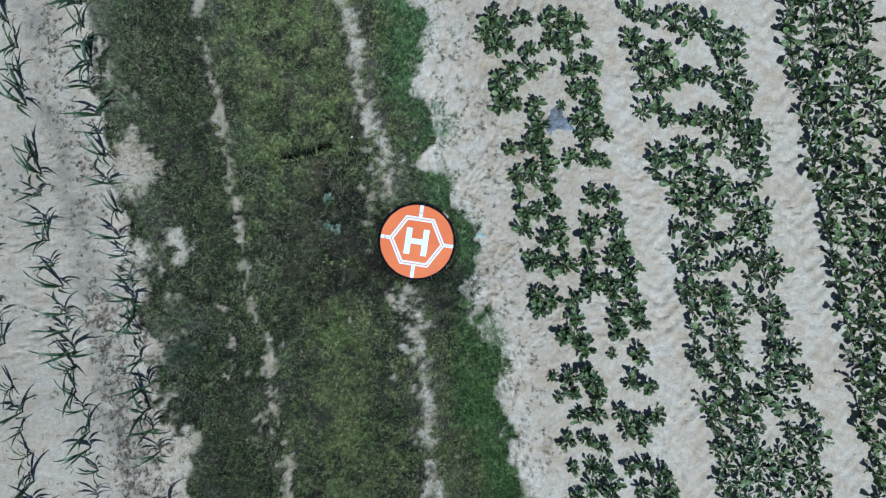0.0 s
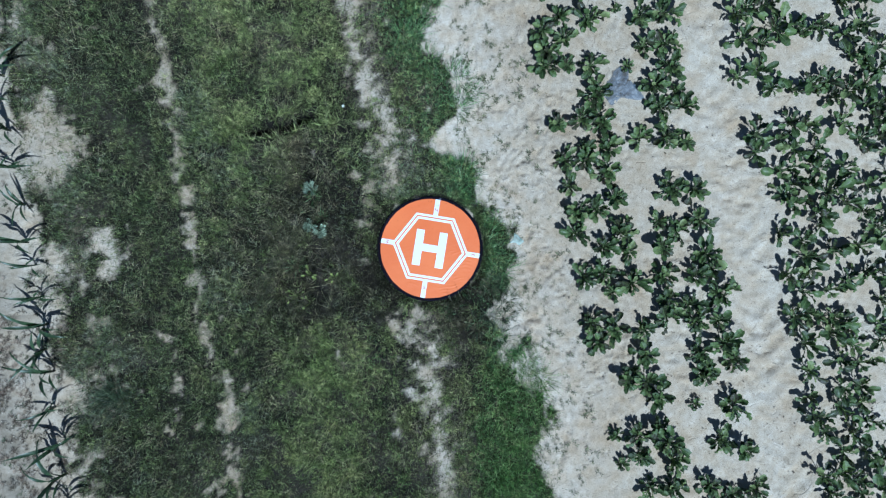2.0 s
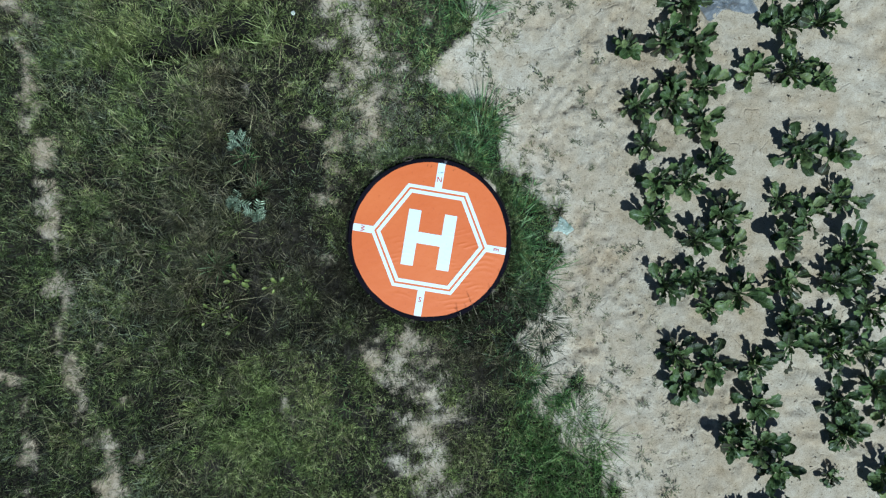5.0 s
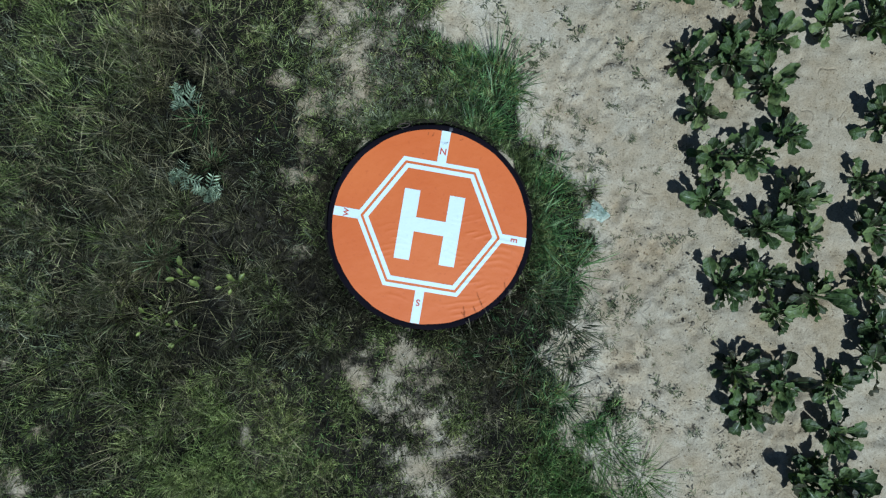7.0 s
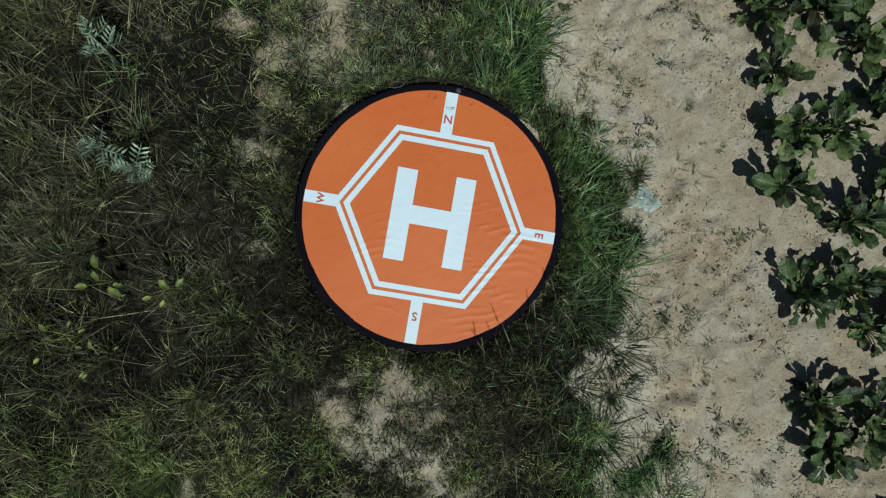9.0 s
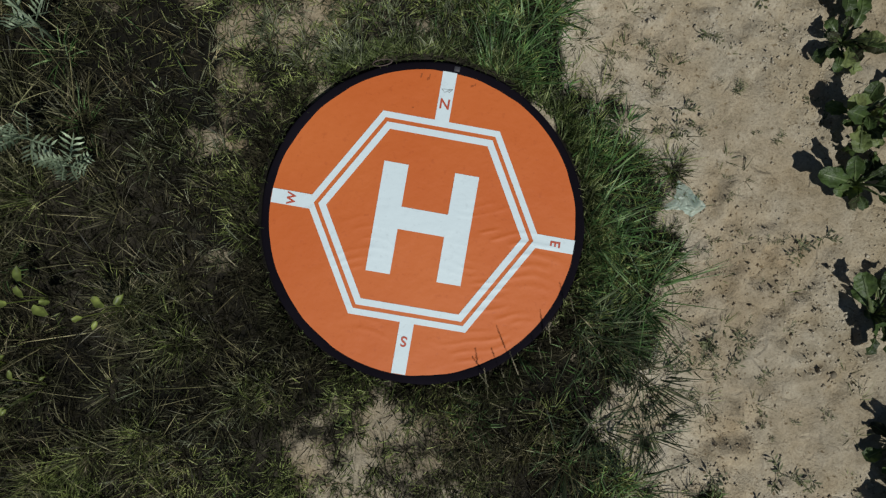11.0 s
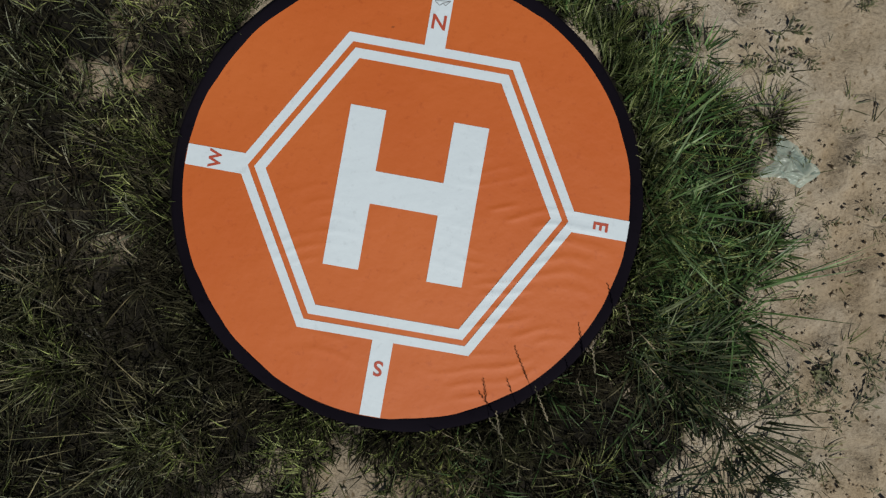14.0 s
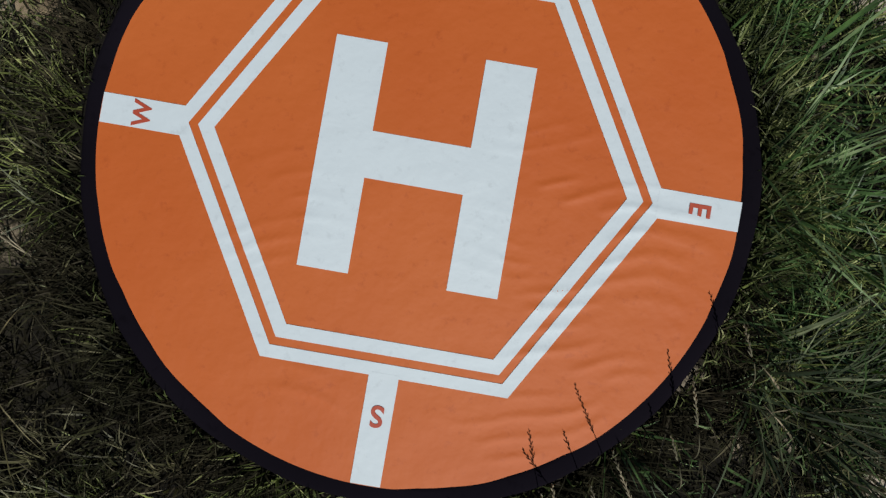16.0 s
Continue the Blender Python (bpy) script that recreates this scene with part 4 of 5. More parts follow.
SMALL = [(1.36, 1.69), (1.43, 1.29), (1.30, -1.37), (1.35, -1.57), (1.89, -1.15)]
# the second bed
SECOND_BED_NORTH = [(2.07, 2.18), (2.21, 2.13), (2.37, 2.10), (2.56, 2.17), (2.70, 2.09), (2.54, 2.01), (2.78, 1.98), (2.67, 1.93), (2.92, 2.01), (2.12, 1.91), (2.15, 1.83), (2.37, 1.80), (2.42, 1.69), (2.28, 1.67), (2.92, 1.84), (3.05, 1.87), (3.16, 1.89), (2.97, 1.71), (3.13, 1.73), (2.20, 1.62), (2.61, 1.55), (2.69, 1.50), (2.50, 1.53), (2.83, 1.52), (3.02, 1.49), (3.13, 1.54), (2.25, 1.45), (2.39, 1.42), (3.05, 1.33), (3.13, 1.27), (3.24, 1.38), (3.24, 1.22), (2.22, 1.18), (2.36, 1.21), (2.47, 1.10), (2.63, 1.09), (2.74, 1.12), (2.88, 1.14), (2.91, 1.03), (3.02, 1.08), (3.15, 1.11), (3.26, 0.97), (3.35, 0.94), (3.15, 0.97)]
SECOND_BED_UPPER = [(2.35, 0.77), (2.52, 0.74), (2.60, 0.85), (2.71, 0.82), (2.63, 0.66), (2.79, 0.66), (2.96, 0.84), (3.12, 0.73), (3.26, 0.75), (3.23, 0.86), (3.31, 0.64), (2.35, 0.64), (2.51, 0.50), (2.62, 0.41), (2.79, 0.52), (2.73, 0.38), (2.98, 0.51), (2.95, 0.41), (3.17, 0.40), (3.31, 0.48), (2.87, 0.35), (2.54, 0.33), (2.62, 0.28), (2.79, 0.22), (3.01, 0.27), (3.12, 0.21), (3.31, 0.20), (3.39, 0.20), (3.20, 0.10), (2.51, 0.06), (2.67, 0.00), (2.81, 0.11), (2.89, -0.06), (3.09, -0.04), (3.25, 0.01), (3.42, 0.07), (3.36, -0.07), (2.70, -0.11), (2.56, -0.24), (2.72, -0.22), (2.86, -0.36), (2.67, -0.36), (3.00, -0.28), (3.14, -0.23), (3.31, -0.29), (3.44, -0.27)]
SECOND_BED_LOWER = [(3.25, -0.43), (3.42, -0.48), (3.53, -0.41), (2.61, -0.55), (2.72, -0.52), (2.89, -0.55), (2.86, -0.66), (2.97, -0.61), (3.22, -0.62), (3.25, -0.73), (3.47, -0.74), (3.55, -0.82), (3.02, -0.75), (2.69, -0.74), (2.94, -0.86), (3.08, -0.89), (2.71, -0.94), (3.47, -0.93), (2.71, -1.13), (2.96, -1.08), (3.08, -1.06), (3.10, -1.17), (2.93, -1.19), (3.49, -1.10), (3.58, -1.18), (3.66, -1.16), (3.44, -1.21), (2.74, -1.27), (2.82, -1.38), (3.13, -1.31), (3.52, -1.38), (3.69, -1.38), (3.80, -1.44), (3.02, -1.39), (3.43, -1.43), (2.96, -1.53), (3.12, -1.53), (3.26, -1.59), (3.46, -1.57), (3.63, -1.55), (2.79, -1.69), (2.93, -1.69), (3.07, -1.73), (3.23, -1.79), (3.35, -1.68)]
SECOND_BED_SOUTH = [(3.54, -1.74), (3.74, -1.75), (3.85, -1.80), (2.87, -1.83), (3.09, -1.84), (2.95, -2.00), (3.15, -1.98), (3.26, -1.98), (3.62, -1.94), (3.76, -2.00), (3.90, -2.03), (2.90, -2.14), (3.06, -2.14), (3.20, -2.15), (3.34, -2.18), (3.68, -2.11), (3.85, -2.17), (3.54, -2.21), (3.00, -2.31), (3.17, -2.32), (3.34, -2.32), (3.54, -2.35), (3.68, -2.33), (3.85, -2.34), (2.95, -2.45), (3.14, -2.48), (3.31, -2.46), (3.51, -2.50), (3.73, -2.50), (3.93, -2.48), (3.00, -2.65), (3.23, -2.65), (3.42, -2.67), (3.62, -2.67), (3.87, -2.67), (4.01, -2.71), (3.11, -2.81), (3.34, -2.83), (3.56, -2.82), (3.79, -2.84), (4.01, -2.88)]

def put_beets(spots, kinds, small, large, r):
    """Plants at the given places: each kind once, then copies of them in turn."""
    for k, (x, y) in enumerate(spots):
        size = r.uniform(0.45, 0.6) if any(math.dist((x, y), s) < 0.06 for s in SMALL) else r.uniform(small, large)
        m = pose(x, y, float(relief(x, y)) - 0.004, 0, 0, r.uniform(0, 360)) @ Matrix.Scale(size, 4)
        if k < len(kinds):
            kinds[k].matrix_basis = m
        else:
            copy_thing(kinds[k % len(kinds)], m)


r = random.Random(5)
put_beets(BED_NORTH + BED_MIDDLE + BED_SOUTH, [beet_plant(seed, 24) for seed in range(7)], 0.84, 1.1, r)
put_beets(SECOND_BED_NORTH + SECOND_BED_UPPER + SECOND_BED_LOWER + SECOND_BED_SOUTH, [beet_plant(seed, 13) for seed in range(20, 27)], 0.88, 1.14, r)


def far_beets():
    """The beds past the second wheel track, as one growth."""
    bits = []
    for me in LEAVES_FAR:
        co = np.empty(len(me.vertices) * 3, np.float32)
        me.vertices.foreach_get("co", co)
        faces = np.array([list(p.vertices) for p in me.polygons])
        mats = np.array([p.material_index for p in me.polygons])
        bits.append((np.c_[co.reshape(-1, 3), np.ones(len(co) // 3)], faces, mats))
    verts, quads, mats, count = [], [], [], 0
    for row in range(7):
        y = -3.6
        while y < 3.4:
            gap = 0.38 * (row // 4)
            x = 4.05 + 0.225 * row + gap - 0.182 * y + r.uniform(-0.06, 0.06)
            m0 = pose(x, y, float(relief(x, y)) - 0.004, 0, 0, r.uniform(0, 360)) @ Matrix.Scale(r.uniform(1.15, 1.5), 4)
            for kind, m in beet_layout(r, 11):
                co, faces, mt = bits[kind]
                verts.append((co @ np.array(m0 @ m).T)[:, :3])
                quads.append(faces + count)
                mats.append(mt)
                count += len(co)
            y += r.uniform(0.11, 0.155)
    me = mesh_of("beet_growth", np.concatenate(verts), np.concatenate(quads), [], (BEET_FAR, RIB))
    me.polygons.foreach_set("material_index", np.concatenate(mats).astype(np.int32))
    tagged(new("beet_growth", me), "dense green beet foliage in the farther beds", "beet plants", kind="stuff")


BEET_FAR = leafy("beet_leaf_far", BEET_TONES, 0.5, 0.35, 0.16, "island", 0.9)
far_beets()


# ---- maize ----
def maize_leaf(seed):
    """A long arching blade with a keel, reaching along +x."""
    r = random.Random(seed)
    length, width = r.uniform(0.23, 0.35), r.uniform(0.013, 0.019)
    n, angle, x, z, y = 9, r.uniform(1.0, 1.25), 0.006, 0.0, 0.0
    droop, swing = r.uniform(1.5, 2.3), r.uniform(-0.5, 0.5)
    verts, quads = [], []
    for k in range(n + 1):
        s = k / n
        half = width / 2 * (0.55 + 0.9 * math.sin(math.pi * min(1, s + 0.12))) * (1 - s**5) + 0.0006
        for e in (-1, 0, 1):
            keel = 0.35 * half * abs(e) + 0.004 * e * math.sin(s * 9 + seed)
            verts.append((x - math.sin(angle) * keel, y + e * half, z + math.cos(angle) * keel))
        if k:
            b = (k - 1) * 3
            quads += [(b, b + 1, b + 4, b + 3), (b + 1, b + 2, b + 5, b + 4)]
        x, z, y = x + length / n * math.cos(angle), z + length / n * math.sin(angle), y + length / n * swing * s
        angle -= droop / n * (0.5 + s)
    return mesh_of("maize_leaf", verts, quads, [], (CORN,))


MAIZE_LEAVES = [maize_leaf(k) for k in range(7)]


def maize_plant(seed):
    r = random.Random(seed)
    plant = tagged(new("maize_plant"), "young green maize plant with arching leaves", "maize plant", "maize plants in rows")
    bm = bmesh.new()
    bmesh.ops.create_cone(bm, cap_ends=True, segments=7, radius1=0.009, radius2=0.005, depth=0.16, matrix=Matrix.Translation((0, 0, 0.08)))
    part("stalk", bm, CORN, plant)
    turn = r.uniform(0, 360)
    for k in range(6):
        turn += 180 + r.uniform(-35, 35)
        leaf = new("leaf", MAIZE_LEAVES[r.randrange(7)])
        leaf.parent = plant
        leaf.matrix_basis = pose(0, 0, 0.02 + 0.026 * k, 0, r.uniform(-10, 10), turn) @ Matrix.Scale((0.62, 0.8, 1, 1.05, 0.9, 0.7)[k], 4)
    return plant


maize_kinds = [maize_plant(40 + k) for k in range(5)]
r = random.Random(11)
count = 0
for start in (-4.11, -3.50, -2.83):
    y = -3.3
    while y < 3.1:
        x = start + SLANT * y * 0.9 + r.uniform(-0.03, 0.03)
        if r.random() > 0.07:
            m = pose(x, y, float(relief(x, y)) - 0.004, r.uniform(-6, 6), r.uniform(-6, 6), r.uniform(0, 360)) @ Matrix.Scale(r.uniform(0.75, 1.1), 4)
            if count < 5:
                maize_kinds[count].matrix_basis = m
            else:
                copy_thing(maize_kinds[count % 5], m)
            count += 1
        y += r.uniform(0.15, 0.27)


# ---- weeds ----
def lobed_leaf(bm, m, length, lobes, width):
    """A leaf cut into narrow lobes along its rib."""
    def strip(a, b, w):
        d = (b - a).normalized()
        side = Vector((-d.y, d.x, 0)) * w
        v = [bm.verts.new(m @ p) for p in (a, a.lerp(b, 0.45) + side, b, a.lerp(b, 0.45) - side)]
        bm.faces.new(v)

    strip(Vector((0, 0, 0)), Vector((length, 0, -0.15 * length)), width * 0.7)
    for k in range(lobes):
        s = 0.25 + 0.65 * k / lobes
        for side in (-1, 1):
            reach = length * 0.42 * (1 - 0.55 * abs(s - 0.5))
            a = Vector((length * s, 0, -0.15 * length * s))
            strip(a, a + Vector((reach * 0.75, side * reach * 0.7, 0.01)), width)


def mugwort(x, y, height, seed):
    r = random.Random(seed)
    plant = tagged(new("mugwort"), "silvery grey-green weed with cut leaves in the grass", "weed", "weeds in the verge")
    plant.matrix_basis = pose(x, y, float(relief(x, y)), r.uniform(-12, 12), r.uniform(-12, 12), r.uniform(0, 360))
    bm = bmesh.new()
    bmesh.ops.create_cone(bm, cap_ends=True, segments=6, radius1=0.004, radius2=0.002, depth=height, matrix=Matrix.Translation((0, 0, height / 2)))
    part("stem", bm, SILVER, plant)
    for k in range(11):
        s = k / 11
        bm = bmesh.new()
        lobed_leaf(bm, Matrix.Identity(4), 0.078 * (1.05 - 0.5 * s) * r.uniform(0.6, 1.25), 4, 0.0037)
        ob = part("leaf", bm, SILVER, plant)
        ob.matrix_basis = pose(0, 0, height * (0.3 + 0.7 * s), r.uniform(-15, 15), -30 - 30 * s + r.uniform(-25, 20), 137 * k + r.uniform(-20, 20))


for k, (x, y, h) in enumerate(((-0.83, 0.41, 0.19), (-0.87, 0.19, 0.17), (-0.79, 0.13, 0.12))):
    mugwort(x, y, h, k)


def round_weed(x, y, leaves, size, seed):
    r = random.Random(seed)
    plant = tagged(new("broadleaf_weed"), "small weed with round yellowish-green leaves in the grass", "weed", "weeds in the verge")
    plant.matrix_basis = pose(x, y, float(relief(x, y)), 0, 0, r.uniform(0, 360))
    for k in range(leaves):
        bm = bmesh.new()
        up, out, w = r.uniform(0.08, 0.13), r.uniform(0.01, 0.06), size * r.uniform(0.65, 1.3)
        a = Vector((0, 0, 0))
        b = Vector((out, 0, up))
        v = [bm.verts.new(a + Vector((0, 0.0012, 0))), bm.verts.new(a - Vector((0, 0.0012, 0))), bm.verts.new(b - Vector((0, 0.001, 0))), bm.verts.new(b + Vector((0, 0.001, 0)))]
        bm.faces.new(v)
        mid = bm.verts.new(b + Vector((w * 0.5, 0, -0.004)))
        rim = [bm.verts.new(b + Vector((w * 0.5 + w * (0.55 + 0.08 * math.sin(5 * t + k)) * math.cos(t), w * (0.30 + 0.05 * math.sin(4 * t + k)) * math.sin(t), 0.22 * w * abs(math.sin(t))))) for t in (2 * math.pi * j / 10 for j in range(10))]
        for j in range(10):
            bm.faces.new((mid, rim[j], rim[(j + 1) % 10]))
        ob = part("leaf", bm, YELLOW, plant)
        ob.matrix_basis = pose(0, 0, 0, 0, 0, 360 * k / leaves * 1.7 + r.uniform(-30, 30))


for k, (x, y, n, s) in enumerate(((-0.85, -0.17, 5, 0.030), (-0.67, -0.19, 4, 0.024), (-0.95, -0.32, 6, 0.020), (-0.86, -0.37, 4, 0.02))):
    round_weed(x, y, n, s, 70 + k)


def sprout_mesh(seed):
    """A creeping seedling: a few stems with narrow paired leaves."""
    r = random.Random(seed)
    bm = bmesh.new()
    root = [bm.verts.new((0.0012 * math.cos(t), 0.0012 * math.sin(t), 0.004)) for t in (0, 2.1, 4.2)]
    bm.faces.new(root)
    for k in range(r.randrange(3, 7)):
        turn, x, y, z = r.uniform(0, 6.28), 0.0, 0.0, 0.004
        last = (root[k % 3], root[(k + 1) % 3])
        for j in range(r.randrange(1, 4)):
            x, y, z, w = x + 0.011 * math.cos(turn), y + 0.013 * math.sin(turn), z + r.uniform(0.0, 0.006), 0.0009
            node = (bm.verts.new((x - w * math.sin(turn), y + w * math.cos(turn), z)), bm.verts.new((x + w * math.sin(turn), y - w * math.cos(turn), z)))
            bm.faces.new((last[0], last[1], node[1], node[0]))
            last = node
            for side, foot in ((1, node[0]), (-1, node[1])):
                a, l, h = turn + side * r.uniform(0.5, 1.1), r.uniform(0.010, 0.022), r.uniform(0.0020, 0.0036)
                c, s, up = math.cos(a), math.sin(a), r.uniform(0.0, 0.008)
                bm.faces.new([foot] + [bm.verts.new(p) for p in ((x + 0.5 * l * c - h * s, y + 0.5 * l * s + h * c, z + up * 0.7), (x + l * c, y + l * s, z + up), (x + 0.5 * l * c + h * s, y + 0.5 * l * s - h * c, z + up * 0.7))])
            turn += r.uniform(-0.4, 0.4)
    me = bpy.data.meshes.new("weed_seedling")
    bm.to_mesh(me)
    bm.free()
    me.materials.append(SPROUT)
    return me


SPROUTS = [sprout_mesh(k) for k in range(9)]
def weed_seedling(x, y, size, r):
    ob = tagged(new("weed_seedling", SPROUTS[r.randrange(9)]), "tiny creeping weed seedling on bare sand", "weed seedling", "weed seedlings on the sand")
    ob.matrix_basis = pose(x, y, float(relief(x, y)), 0, 0, r.uniform(0, 360)) @ Matrix.Scale(size, 4)


SEEDLINGS_BY_PAD = [(0.56, 0.37, 0.80), (0.62, 0.27, 0.85), (0.56, 0.23, 0.75), (0.61, 0.22, 0.90), (0.66, 0.23, 0.70), (0.69, 0.45, 0.80), (0.76, 0.32, 0.45), (0.94, 0.29, 0.50), (0.98, 0.24, 0.70), (0.91, -0.07, 0.85), (0.97, -0.04, 0.85), (0.86, 0.20, 0.45), (0.65, -0.19, 0.65), (0.69, -0.28, 1.00), (0.76, -0.29, 0.85), (0.73, -0.35, 0.90), (0.67, -0.31, 0.70), (0.62, -0.36, 0.70), (0.63, -0.41, 0.60), (0.64, -0.45, 0.50), (0.82, -0.49, 0.45), (0.67, -0.46, 0.50), (0.53, -0.24, 0.70), (0.61, -0.49, 0.55), (0.71, -0.38, 0.60), (0.61, -0.30, 0.60), (0.55, 0.31, 0.60), (0.79, -0.24, 0.40)]
r = random.Random(21)
for x, y, size in SEEDLINGS_BY_PAD:
    weed_seedling(x, y, size, r)
placed = 0
while placed < 240:
    y = r.uniform(-2.4, 2.4)
    x = along(VERGE_RIGHT, y) + abs(r.gauss(0.0, 0.3)) + 0.02
    beside = -0.6 < y < 0.5
    if verge(np.array([x]), np.array([y]))[0] < 0.25 and x < 0.98 + SLANT * y and math.hypot(x, y) > 0.45:
        weed_seedling(x, y, r.uniform(0.25, 0.55) if beside else r.uniform(0.45, 1.3), r)
        placed += 1


def lane_growth(name, label, category, mat, count, lanes, wide, south):
    """Small weeds or shreds scattered along the lanes between the maize rows, as one growth."""
    verts, faces = [], []
    for k in range(count):
        y = r.uniform(-3.0, 2.9) if k % 10 < south else r.uniform(-3.0, -0.4)
        x = lanes[k % len(lanes)] + SLANT * y * 0.89 + r.gauss(0, wide)
        m = pose(x, y, float(relief(x, y)), 0, 0, r.uniform(0, 360)) @ Matrix.Scale(r.uniform(0.35, 1.05), 4)
        me = SPROUTS[r.randrange(9)]
        base = len(verts)
        verts += [tuple(m @ v.co) for v in me.vertices]
        faces += [tuple(base + i for i in p.vertices) for p in me.polygons]
    me = bpy.data.meshes.new(name)
    me.from_pydata(verts, [], faces)
    me.materials.append(mat)
    tagged(new(name, me), label, category, kind="stuff")


lane_growth("maize_weeds", "small weeds between the maize rows", "weeds", SPROUT, 260, (-3.2, -3.2, -2.86, -3.8), 0.1, 10)
lane_growth("dry_shreds", "brown dry plant shreds lying between the maize rows", "plant litter", DEBRIS, 900, (-3.14, -3.14, -3.2, -3.05, -2.8), 0.085, 4)


def white_flower(x, y, height, seed):
    """A small daisy-like flower on a thin stem."""
    rr = random.Random(seed)
    flower = tagged(new("white_flower"), "small white flower standing in the verge grass", "flower", "flowers in the verge")
    flower.matrix_basis = pose(x, y, float(relief(x, y)), rr.uniform(-8, 8), rr.uniform(-8, 8), rr.uniform(0, 360))
    bm = bmesh.new()
    bmesh.ops.create_cone(bm, cap_ends=True, segments=5, radius1=0.0012, radius2=0.0009, depth=height, matrix=Matrix.Translation((0, 0, height / 2)))
    part("stem", bm, SPARSE, flower)
    for k in range(9):
        t = 2 * math.pi * k / 9 + rr.uniform(-0.15, 0.15)
        c, q = math.cos(t), math.sin(t)
        bm = bmesh.new()
        rows = [(0.002, 0.0012, 0.0), (0.006, 0.0024, 0.0015), (0.010, 0.0018, 0.001)]
        rail = [[bm.verts.new((d * c - e * w * q, d * q + e * w * c, height + lift)) for e in (-1, 1)] for d, w, lift in rows]
        for a, b in zip(rail, rail[1:]):
            bm.faces.new((a[0], a[1], b[1], b[0]))
        part("petal", bm, PETAL, flower)
    bm = bmesh.new()
    bmesh.ops.create_icosphere(bm, subdivisions=1, radius=0.003, matrix=Matrix.Translation((0, 0, height + 0.001)) @ Matrix.Diagonal((1, 1, 0.6, 1)))
    part("flower_centre", bm, YELLOW, flower, "yellow flower centre")


for k, (x, y) in enumerate(((-0.592, 1.016),)):
    white_flower(x, y, 0.05, 300 + k)


def grass_ear(start, tip, seed):
    """A stalk that bends over beside the pad and ends in a thin seed head between two points."""
    r = random.Random(seed)
    start, tip = Vector(start), Vector(tip)
    away = (start - tip).normalized()
    x, y = start.x + 0.05 * away.x, start.y + 0.05 * away.y
    foot = Vector((x, y, float(relief(x, y))))
    ear = tagged(new("grass_ear"), "pale grass stalk with a seed head bent towards the pad", "grass ear", "grass ears at the pad")
    ear.matrix_basis = Matrix.Translation(foot)
    a, d = start - foot, tip - foot
    top = Vector((0.15 * a.x, 0.15 * a.y, 1.05 * a.z))
    bm = bmesh.new()
    rings = []
    for k in range(9):
        t = k / 8
        c = 2 * t * (1 - t) * top + t * t * a
        w = 0.0008 * (1 - 0.35 * t)
        rings.append([bm.verts.new(c + w * Vector((math.cos(2.1 * j), math.sin(2.1 * j), 0.5 * math.cos(2.1 * j)))) for j in range(3)])
    for p, q in zip(rings, rings[1:]):
        for j in range(3):
            bm.faces.new((p[j], p[(j + 1) % 3], q[(j + 1) % 3], q[j]))
    part("stalk", bm, EAR, ear)
    bm = bmesh.new()
    line = d - a
    turn = line.to_track_quat("Z", "Y").to_matrix().to_4x4()
    bmesh.ops.create_cone(bm, cap_ends=True, segments=4, radius1=0.0006, radius2=0.0003, depth=line.length, matrix=Matrix.Translation(a + line / 2) @ turn)
    n = max(6, int(line.length / 0.0034))
    for k in range(n):
        s = k / n
        m = Matrix.Translation(a + line * s) @ turn @ pose(0, 0, 0, 0, r.uniform(8, 24), 180 * (k % 2) + r.uniform(-40, 40)) @ Matrix.Diagonal((0.0007, 0.0006, 0.0036 * (1.15 - 0.6 * s) * r.uniform(0.6, 1.2), 1))
        bmesh.ops.create_icosphere(bm, subdivisions=1, radius=1, matrix=m @ Matrix.Translation((0.9, 0, 0.8)))
    part("seed_head", bm, EAR, ear)


EAR_SPANS = (
    ((0.204, -0.340, 0.106), (0.184, -0.289, 0.108)),
    ((0.284, -0.279, 0.068), (0.278, -0.230, 0.072)),
    ((0.135, -0.363, 0.092), (0.130, -0.327, 0.090)),
    ((0.142, -0.372, 0.080), (0.120, -0.342, 0.078)),
    ((0.175, -0.350, 0.090), (0.167, -0.328, 0.090)),
    ((0.334, -0.205, 0.080), (0.326, -0.172, 0.080)),
    ((0.262, -0.312, 0.070), (0.256, -0.286, 0.068)))
for k, (start, tip) in enumerate(EAR_SPANS):
    grass_ear(start, tip, 90 + k)


# ---- litter ----
def film(name, seed, w, d, high):
    """A crumpled sheet of thin plastic lying on the ground."""
    n = 40
    u, v = np.meshgrid(np.linspace(-1, 1, n), np.linspace(-1, 1, n))
    fold = np.abs(fractal(u, v, 0.8, seed) - 0.5) * 2 + 1.1 * np.abs(fractal(u, v, 0.3, seed + 9) - 0.5) + 0.5 * np.abs(grain(u + 0.4 * v, v, 0.11, seed + 2) - 0.5)
    edge = 1 + 0.22 * np.sin(3 * np.arctan2(v, u) + seed) * np.hypot(u, v)
    x, y = u * w * edge + 0.02 * (grain(u, v, 0.4, seed + 3) - 0.5), v * d * edge + 0.02 * (grain(u, v, 0.4, seed + 5) - 0.5)
    z = high * (0.15 + fold) * (1 - 0.7 * smooth(0.6, 1.3, np.hypot(u, v)))
    ids = np.arange(n * n).reshape(n, n)
    quads = np.stack([ids[:-1, :-1], ids[:-1, 1:], ids[1:, 1:], ids[1:, :-1]], -1).reshape(-1, 4)
    return np.stack([x, y, z], -1).reshape(-1, 3), quads


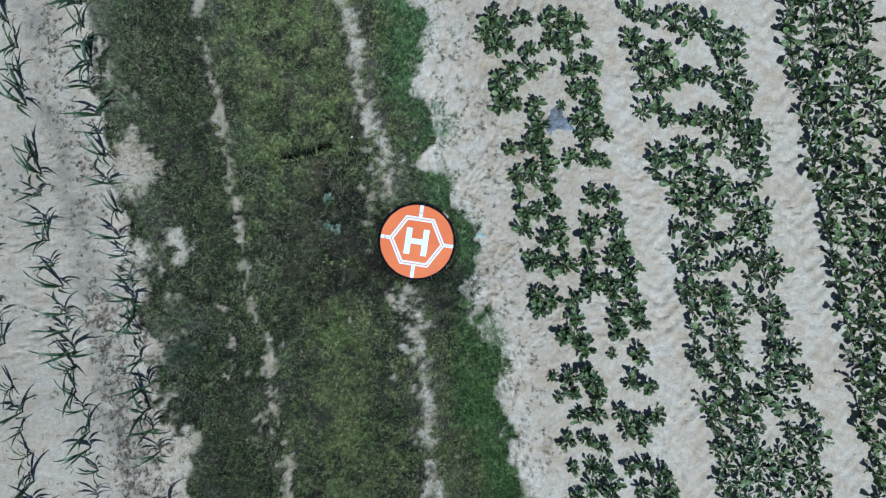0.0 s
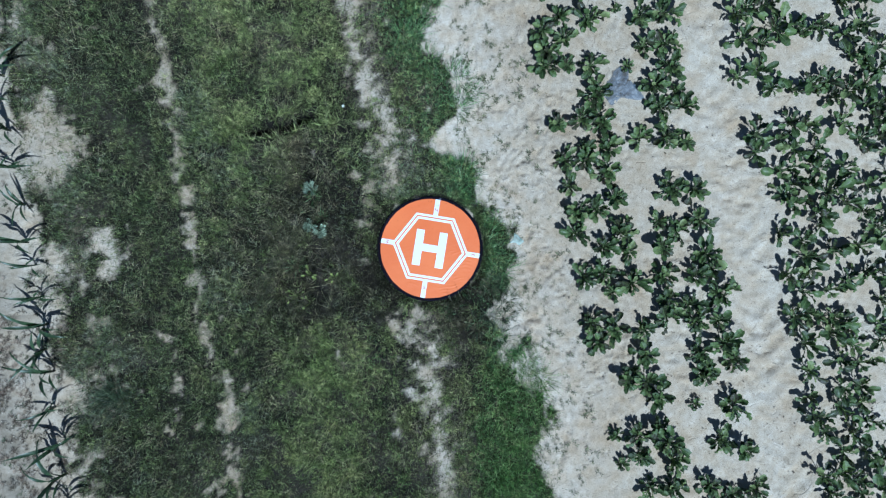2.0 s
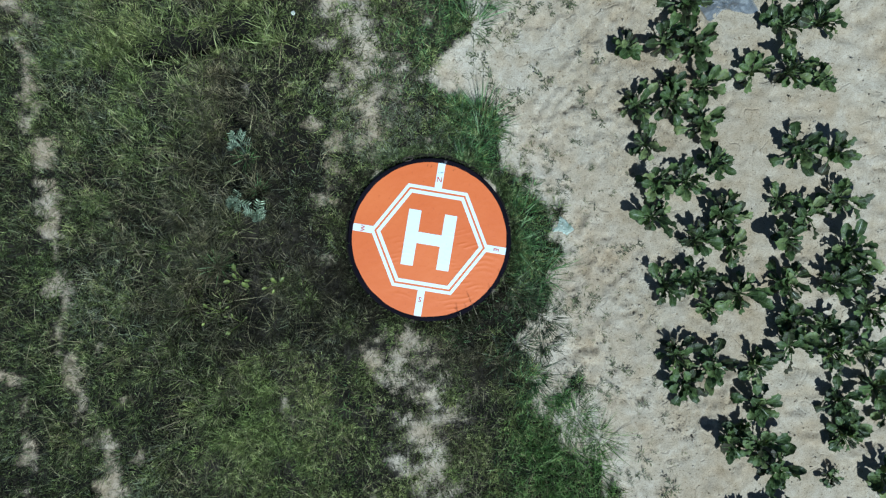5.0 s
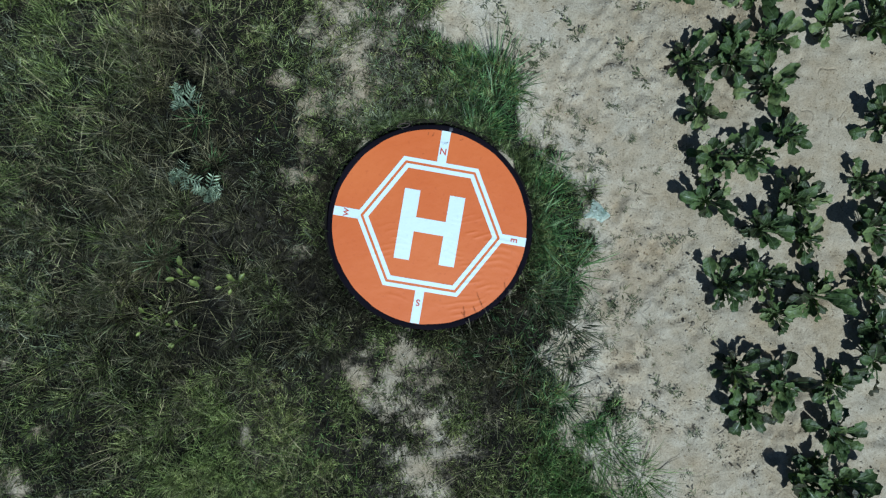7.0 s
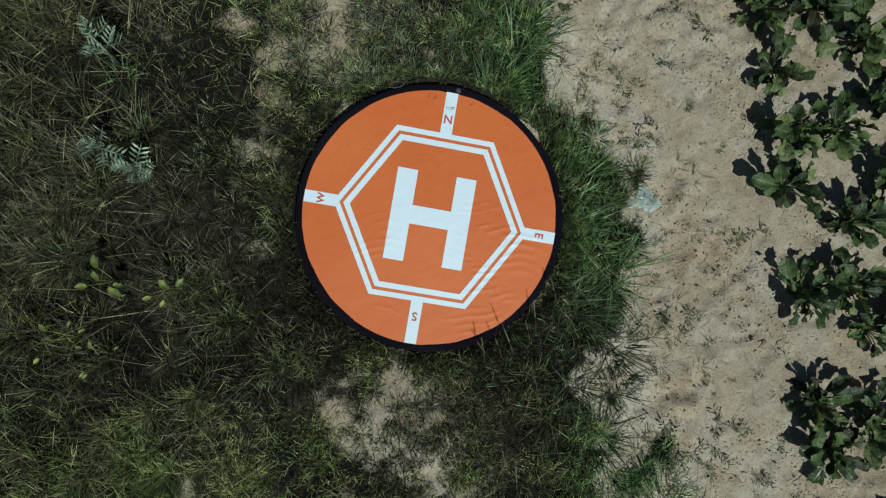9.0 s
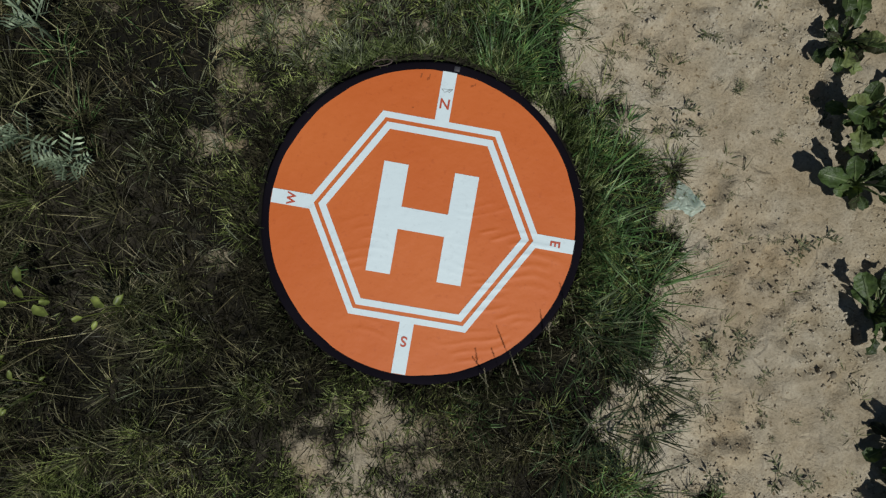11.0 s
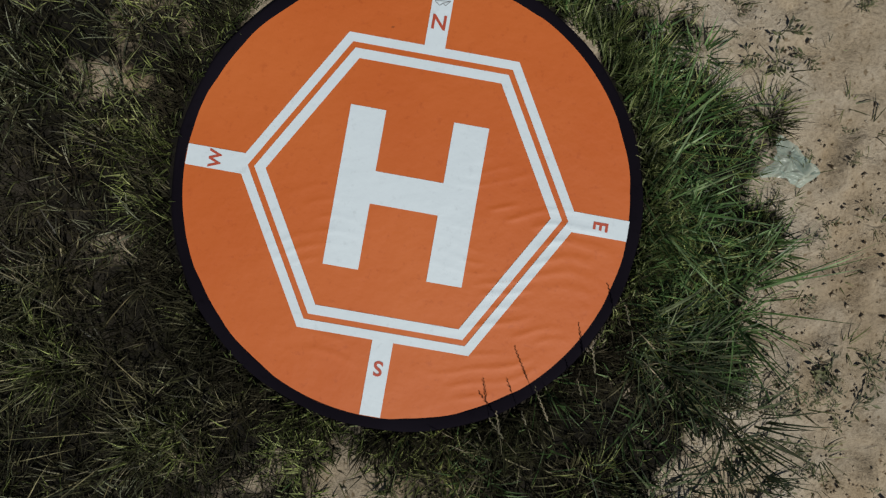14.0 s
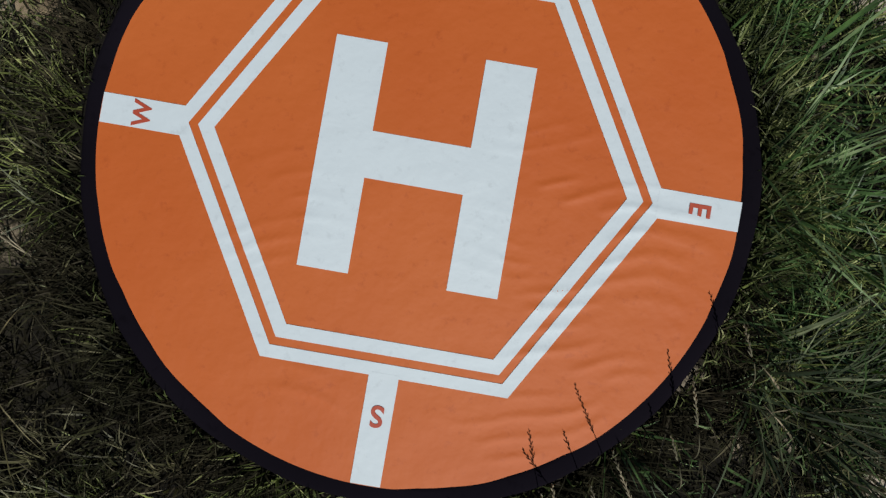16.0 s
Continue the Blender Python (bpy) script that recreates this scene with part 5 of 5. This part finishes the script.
def plastic(name, colour, alpha, rough):
    m, nodes, links, shader = material(name, rough, 0.5)
    links.new(ramp(nodes, links, noise_of(nodes, links, 25, 4), [(0.35, [c * 0.75 for c in colour]), (0.65, colour)]), shader.inputs["Base Color"])
    clear = nodes.new("ShaderNodeBsdfTransparent")
    mix = nodes.new("ShaderNodeMixShader")
    mix.inputs[0].default_value = alpha
    links.new(clear.outputs[0], mix.inputs[1])
    links.new(shader.outputs[0], mix.inputs[2])
    links.new(mix.outputs[0], nodes["Material Output"].inputs["Surface"])
    return m


v, q = film("plastic_bag", 4, 0.105, 0.105, 0.05)
ob = tagged(new("plastic_bag", mesh_of("plastic_bag", v, q, [], (plastic("grey_film", (0.13, 0.155, 0.19), 0.6, 0.5),))), "crumpled blue-grey plastic bag lying between beet plants", "plastic bag")
ob.matrix_basis = pose(1.385, 1.13, float(relief(1.385, 1.13)), 0, 0, 20)
v, q = film("plastic_wrapper", 8, 0.033, 0.029, 0.012)
ob = tagged(new("plastic_wrapper", mesh_of("plastic_wrapper", v, q, [], (plastic("clear_film", (0.42, 0.53, 0.46), 0.55, 0.3),))), "small clear greenish plastic scrap on the sand", "plastic wrapper")
ob.matrix_basis = pose(0.625, 0.046, float(relief(0.625, 0.046)) + 0.012, 0, 0, -25)


# ---- sand crumbs ----
def crumbs():
    x, y = scatter((-4.3, 5.0, -2.9, 2.6), 420, lambda x, y: (1 - smooth(0.0, 0.3, verge(x, y))) * smooth(0.4, 0.62, fractal(x, y, 0.25, 65)))
    a, b = scatter((0.35, 1.3, -1.0, 1.0), 5200, lambda x, y: (1 - smooth(0.0, 0.3, verge(x, y))) * smooth(0.42, 0.62, fractal(x, y, 0.25, 65)) * clear_of_pad(x, y, 0.42))
    size = np.concatenate([rng.uniform(0.002, 0.007, len(x)), rng.uniform(0.0012, 0.0042, len(a))])
    x, y = np.concatenate([x, a]), np.concatenate([y, b])
    unit = np.array([(1, 0, 0), (-1, 0, 0), (0, 1, 0), (0, -1, 0), (0, 0, 1), (0, 0, -1)], float)
    faces = np.array([(0, 2, 4), (2, 1, 4), (1, 3, 4), (3, 0, 4), (2, 0, 5), (1, 2, 5), (3, 1, 5), (0, 3, 5)])
    n = len(x)
    shape = unit[None] * rng.uniform(0.6, 1.3, (n, 6, 1)) + rng.uniform(-0.25, 0.25, (n, 6, 3))
    verts = np.stack([x, y, relief(x, y) + 0.3 * size], -1)[:, None] + shape * size[:, None, None]
    tris = faces[None] + (np.arange(n) * 6)[:, None, None]
    tagged(new("sand_crumbs", mesh_of("sand_crumbs", verts.reshape(-1, 3), [], tris.reshape(-1, 3), (SOIL,))), "small crumbs of dry sandy soil", "soil crumbs", kind="stuff")


crumbs()


def stone(x, y, size):
    bm = bmesh.new()
    bmesh.ops.create_icosphere(bm, subdivisions=2, radius=size)
    for v in bm.verts:
        v.co *= 0.85 + 0.3 * noise.noise(v.co * 60)
        v.co.z *= 0.6
    me = bpy.data.meshes.new("pebble")
    bm.to_mesh(me)
    bm.free()
    for p in me.polygons:
        p.use_smooth = True
    me.materials.append(STONE)
    ob = tagged(new("pebble", me), "small round grey-brown pebble on the sand", "pebble")
    ob.matrix_basis = pose(x, y, float(relief(x, y)) + size * 0.3)


STONE, stone_nodes, stone_links, stone_shader = material("pebble_stone", 0.7, 0.3)
stone_links.new(ramp(stone_nodes, stone_links, noise_of(stone_nodes, stone_links, 120, 3), [(0.3, (0.10, 0.08, 0.055)), (0.7, (0.20, 0.165, 0.12))]), stone_shader.inputs["Base Color"])
stone(0.99, -0.375, 0.011)
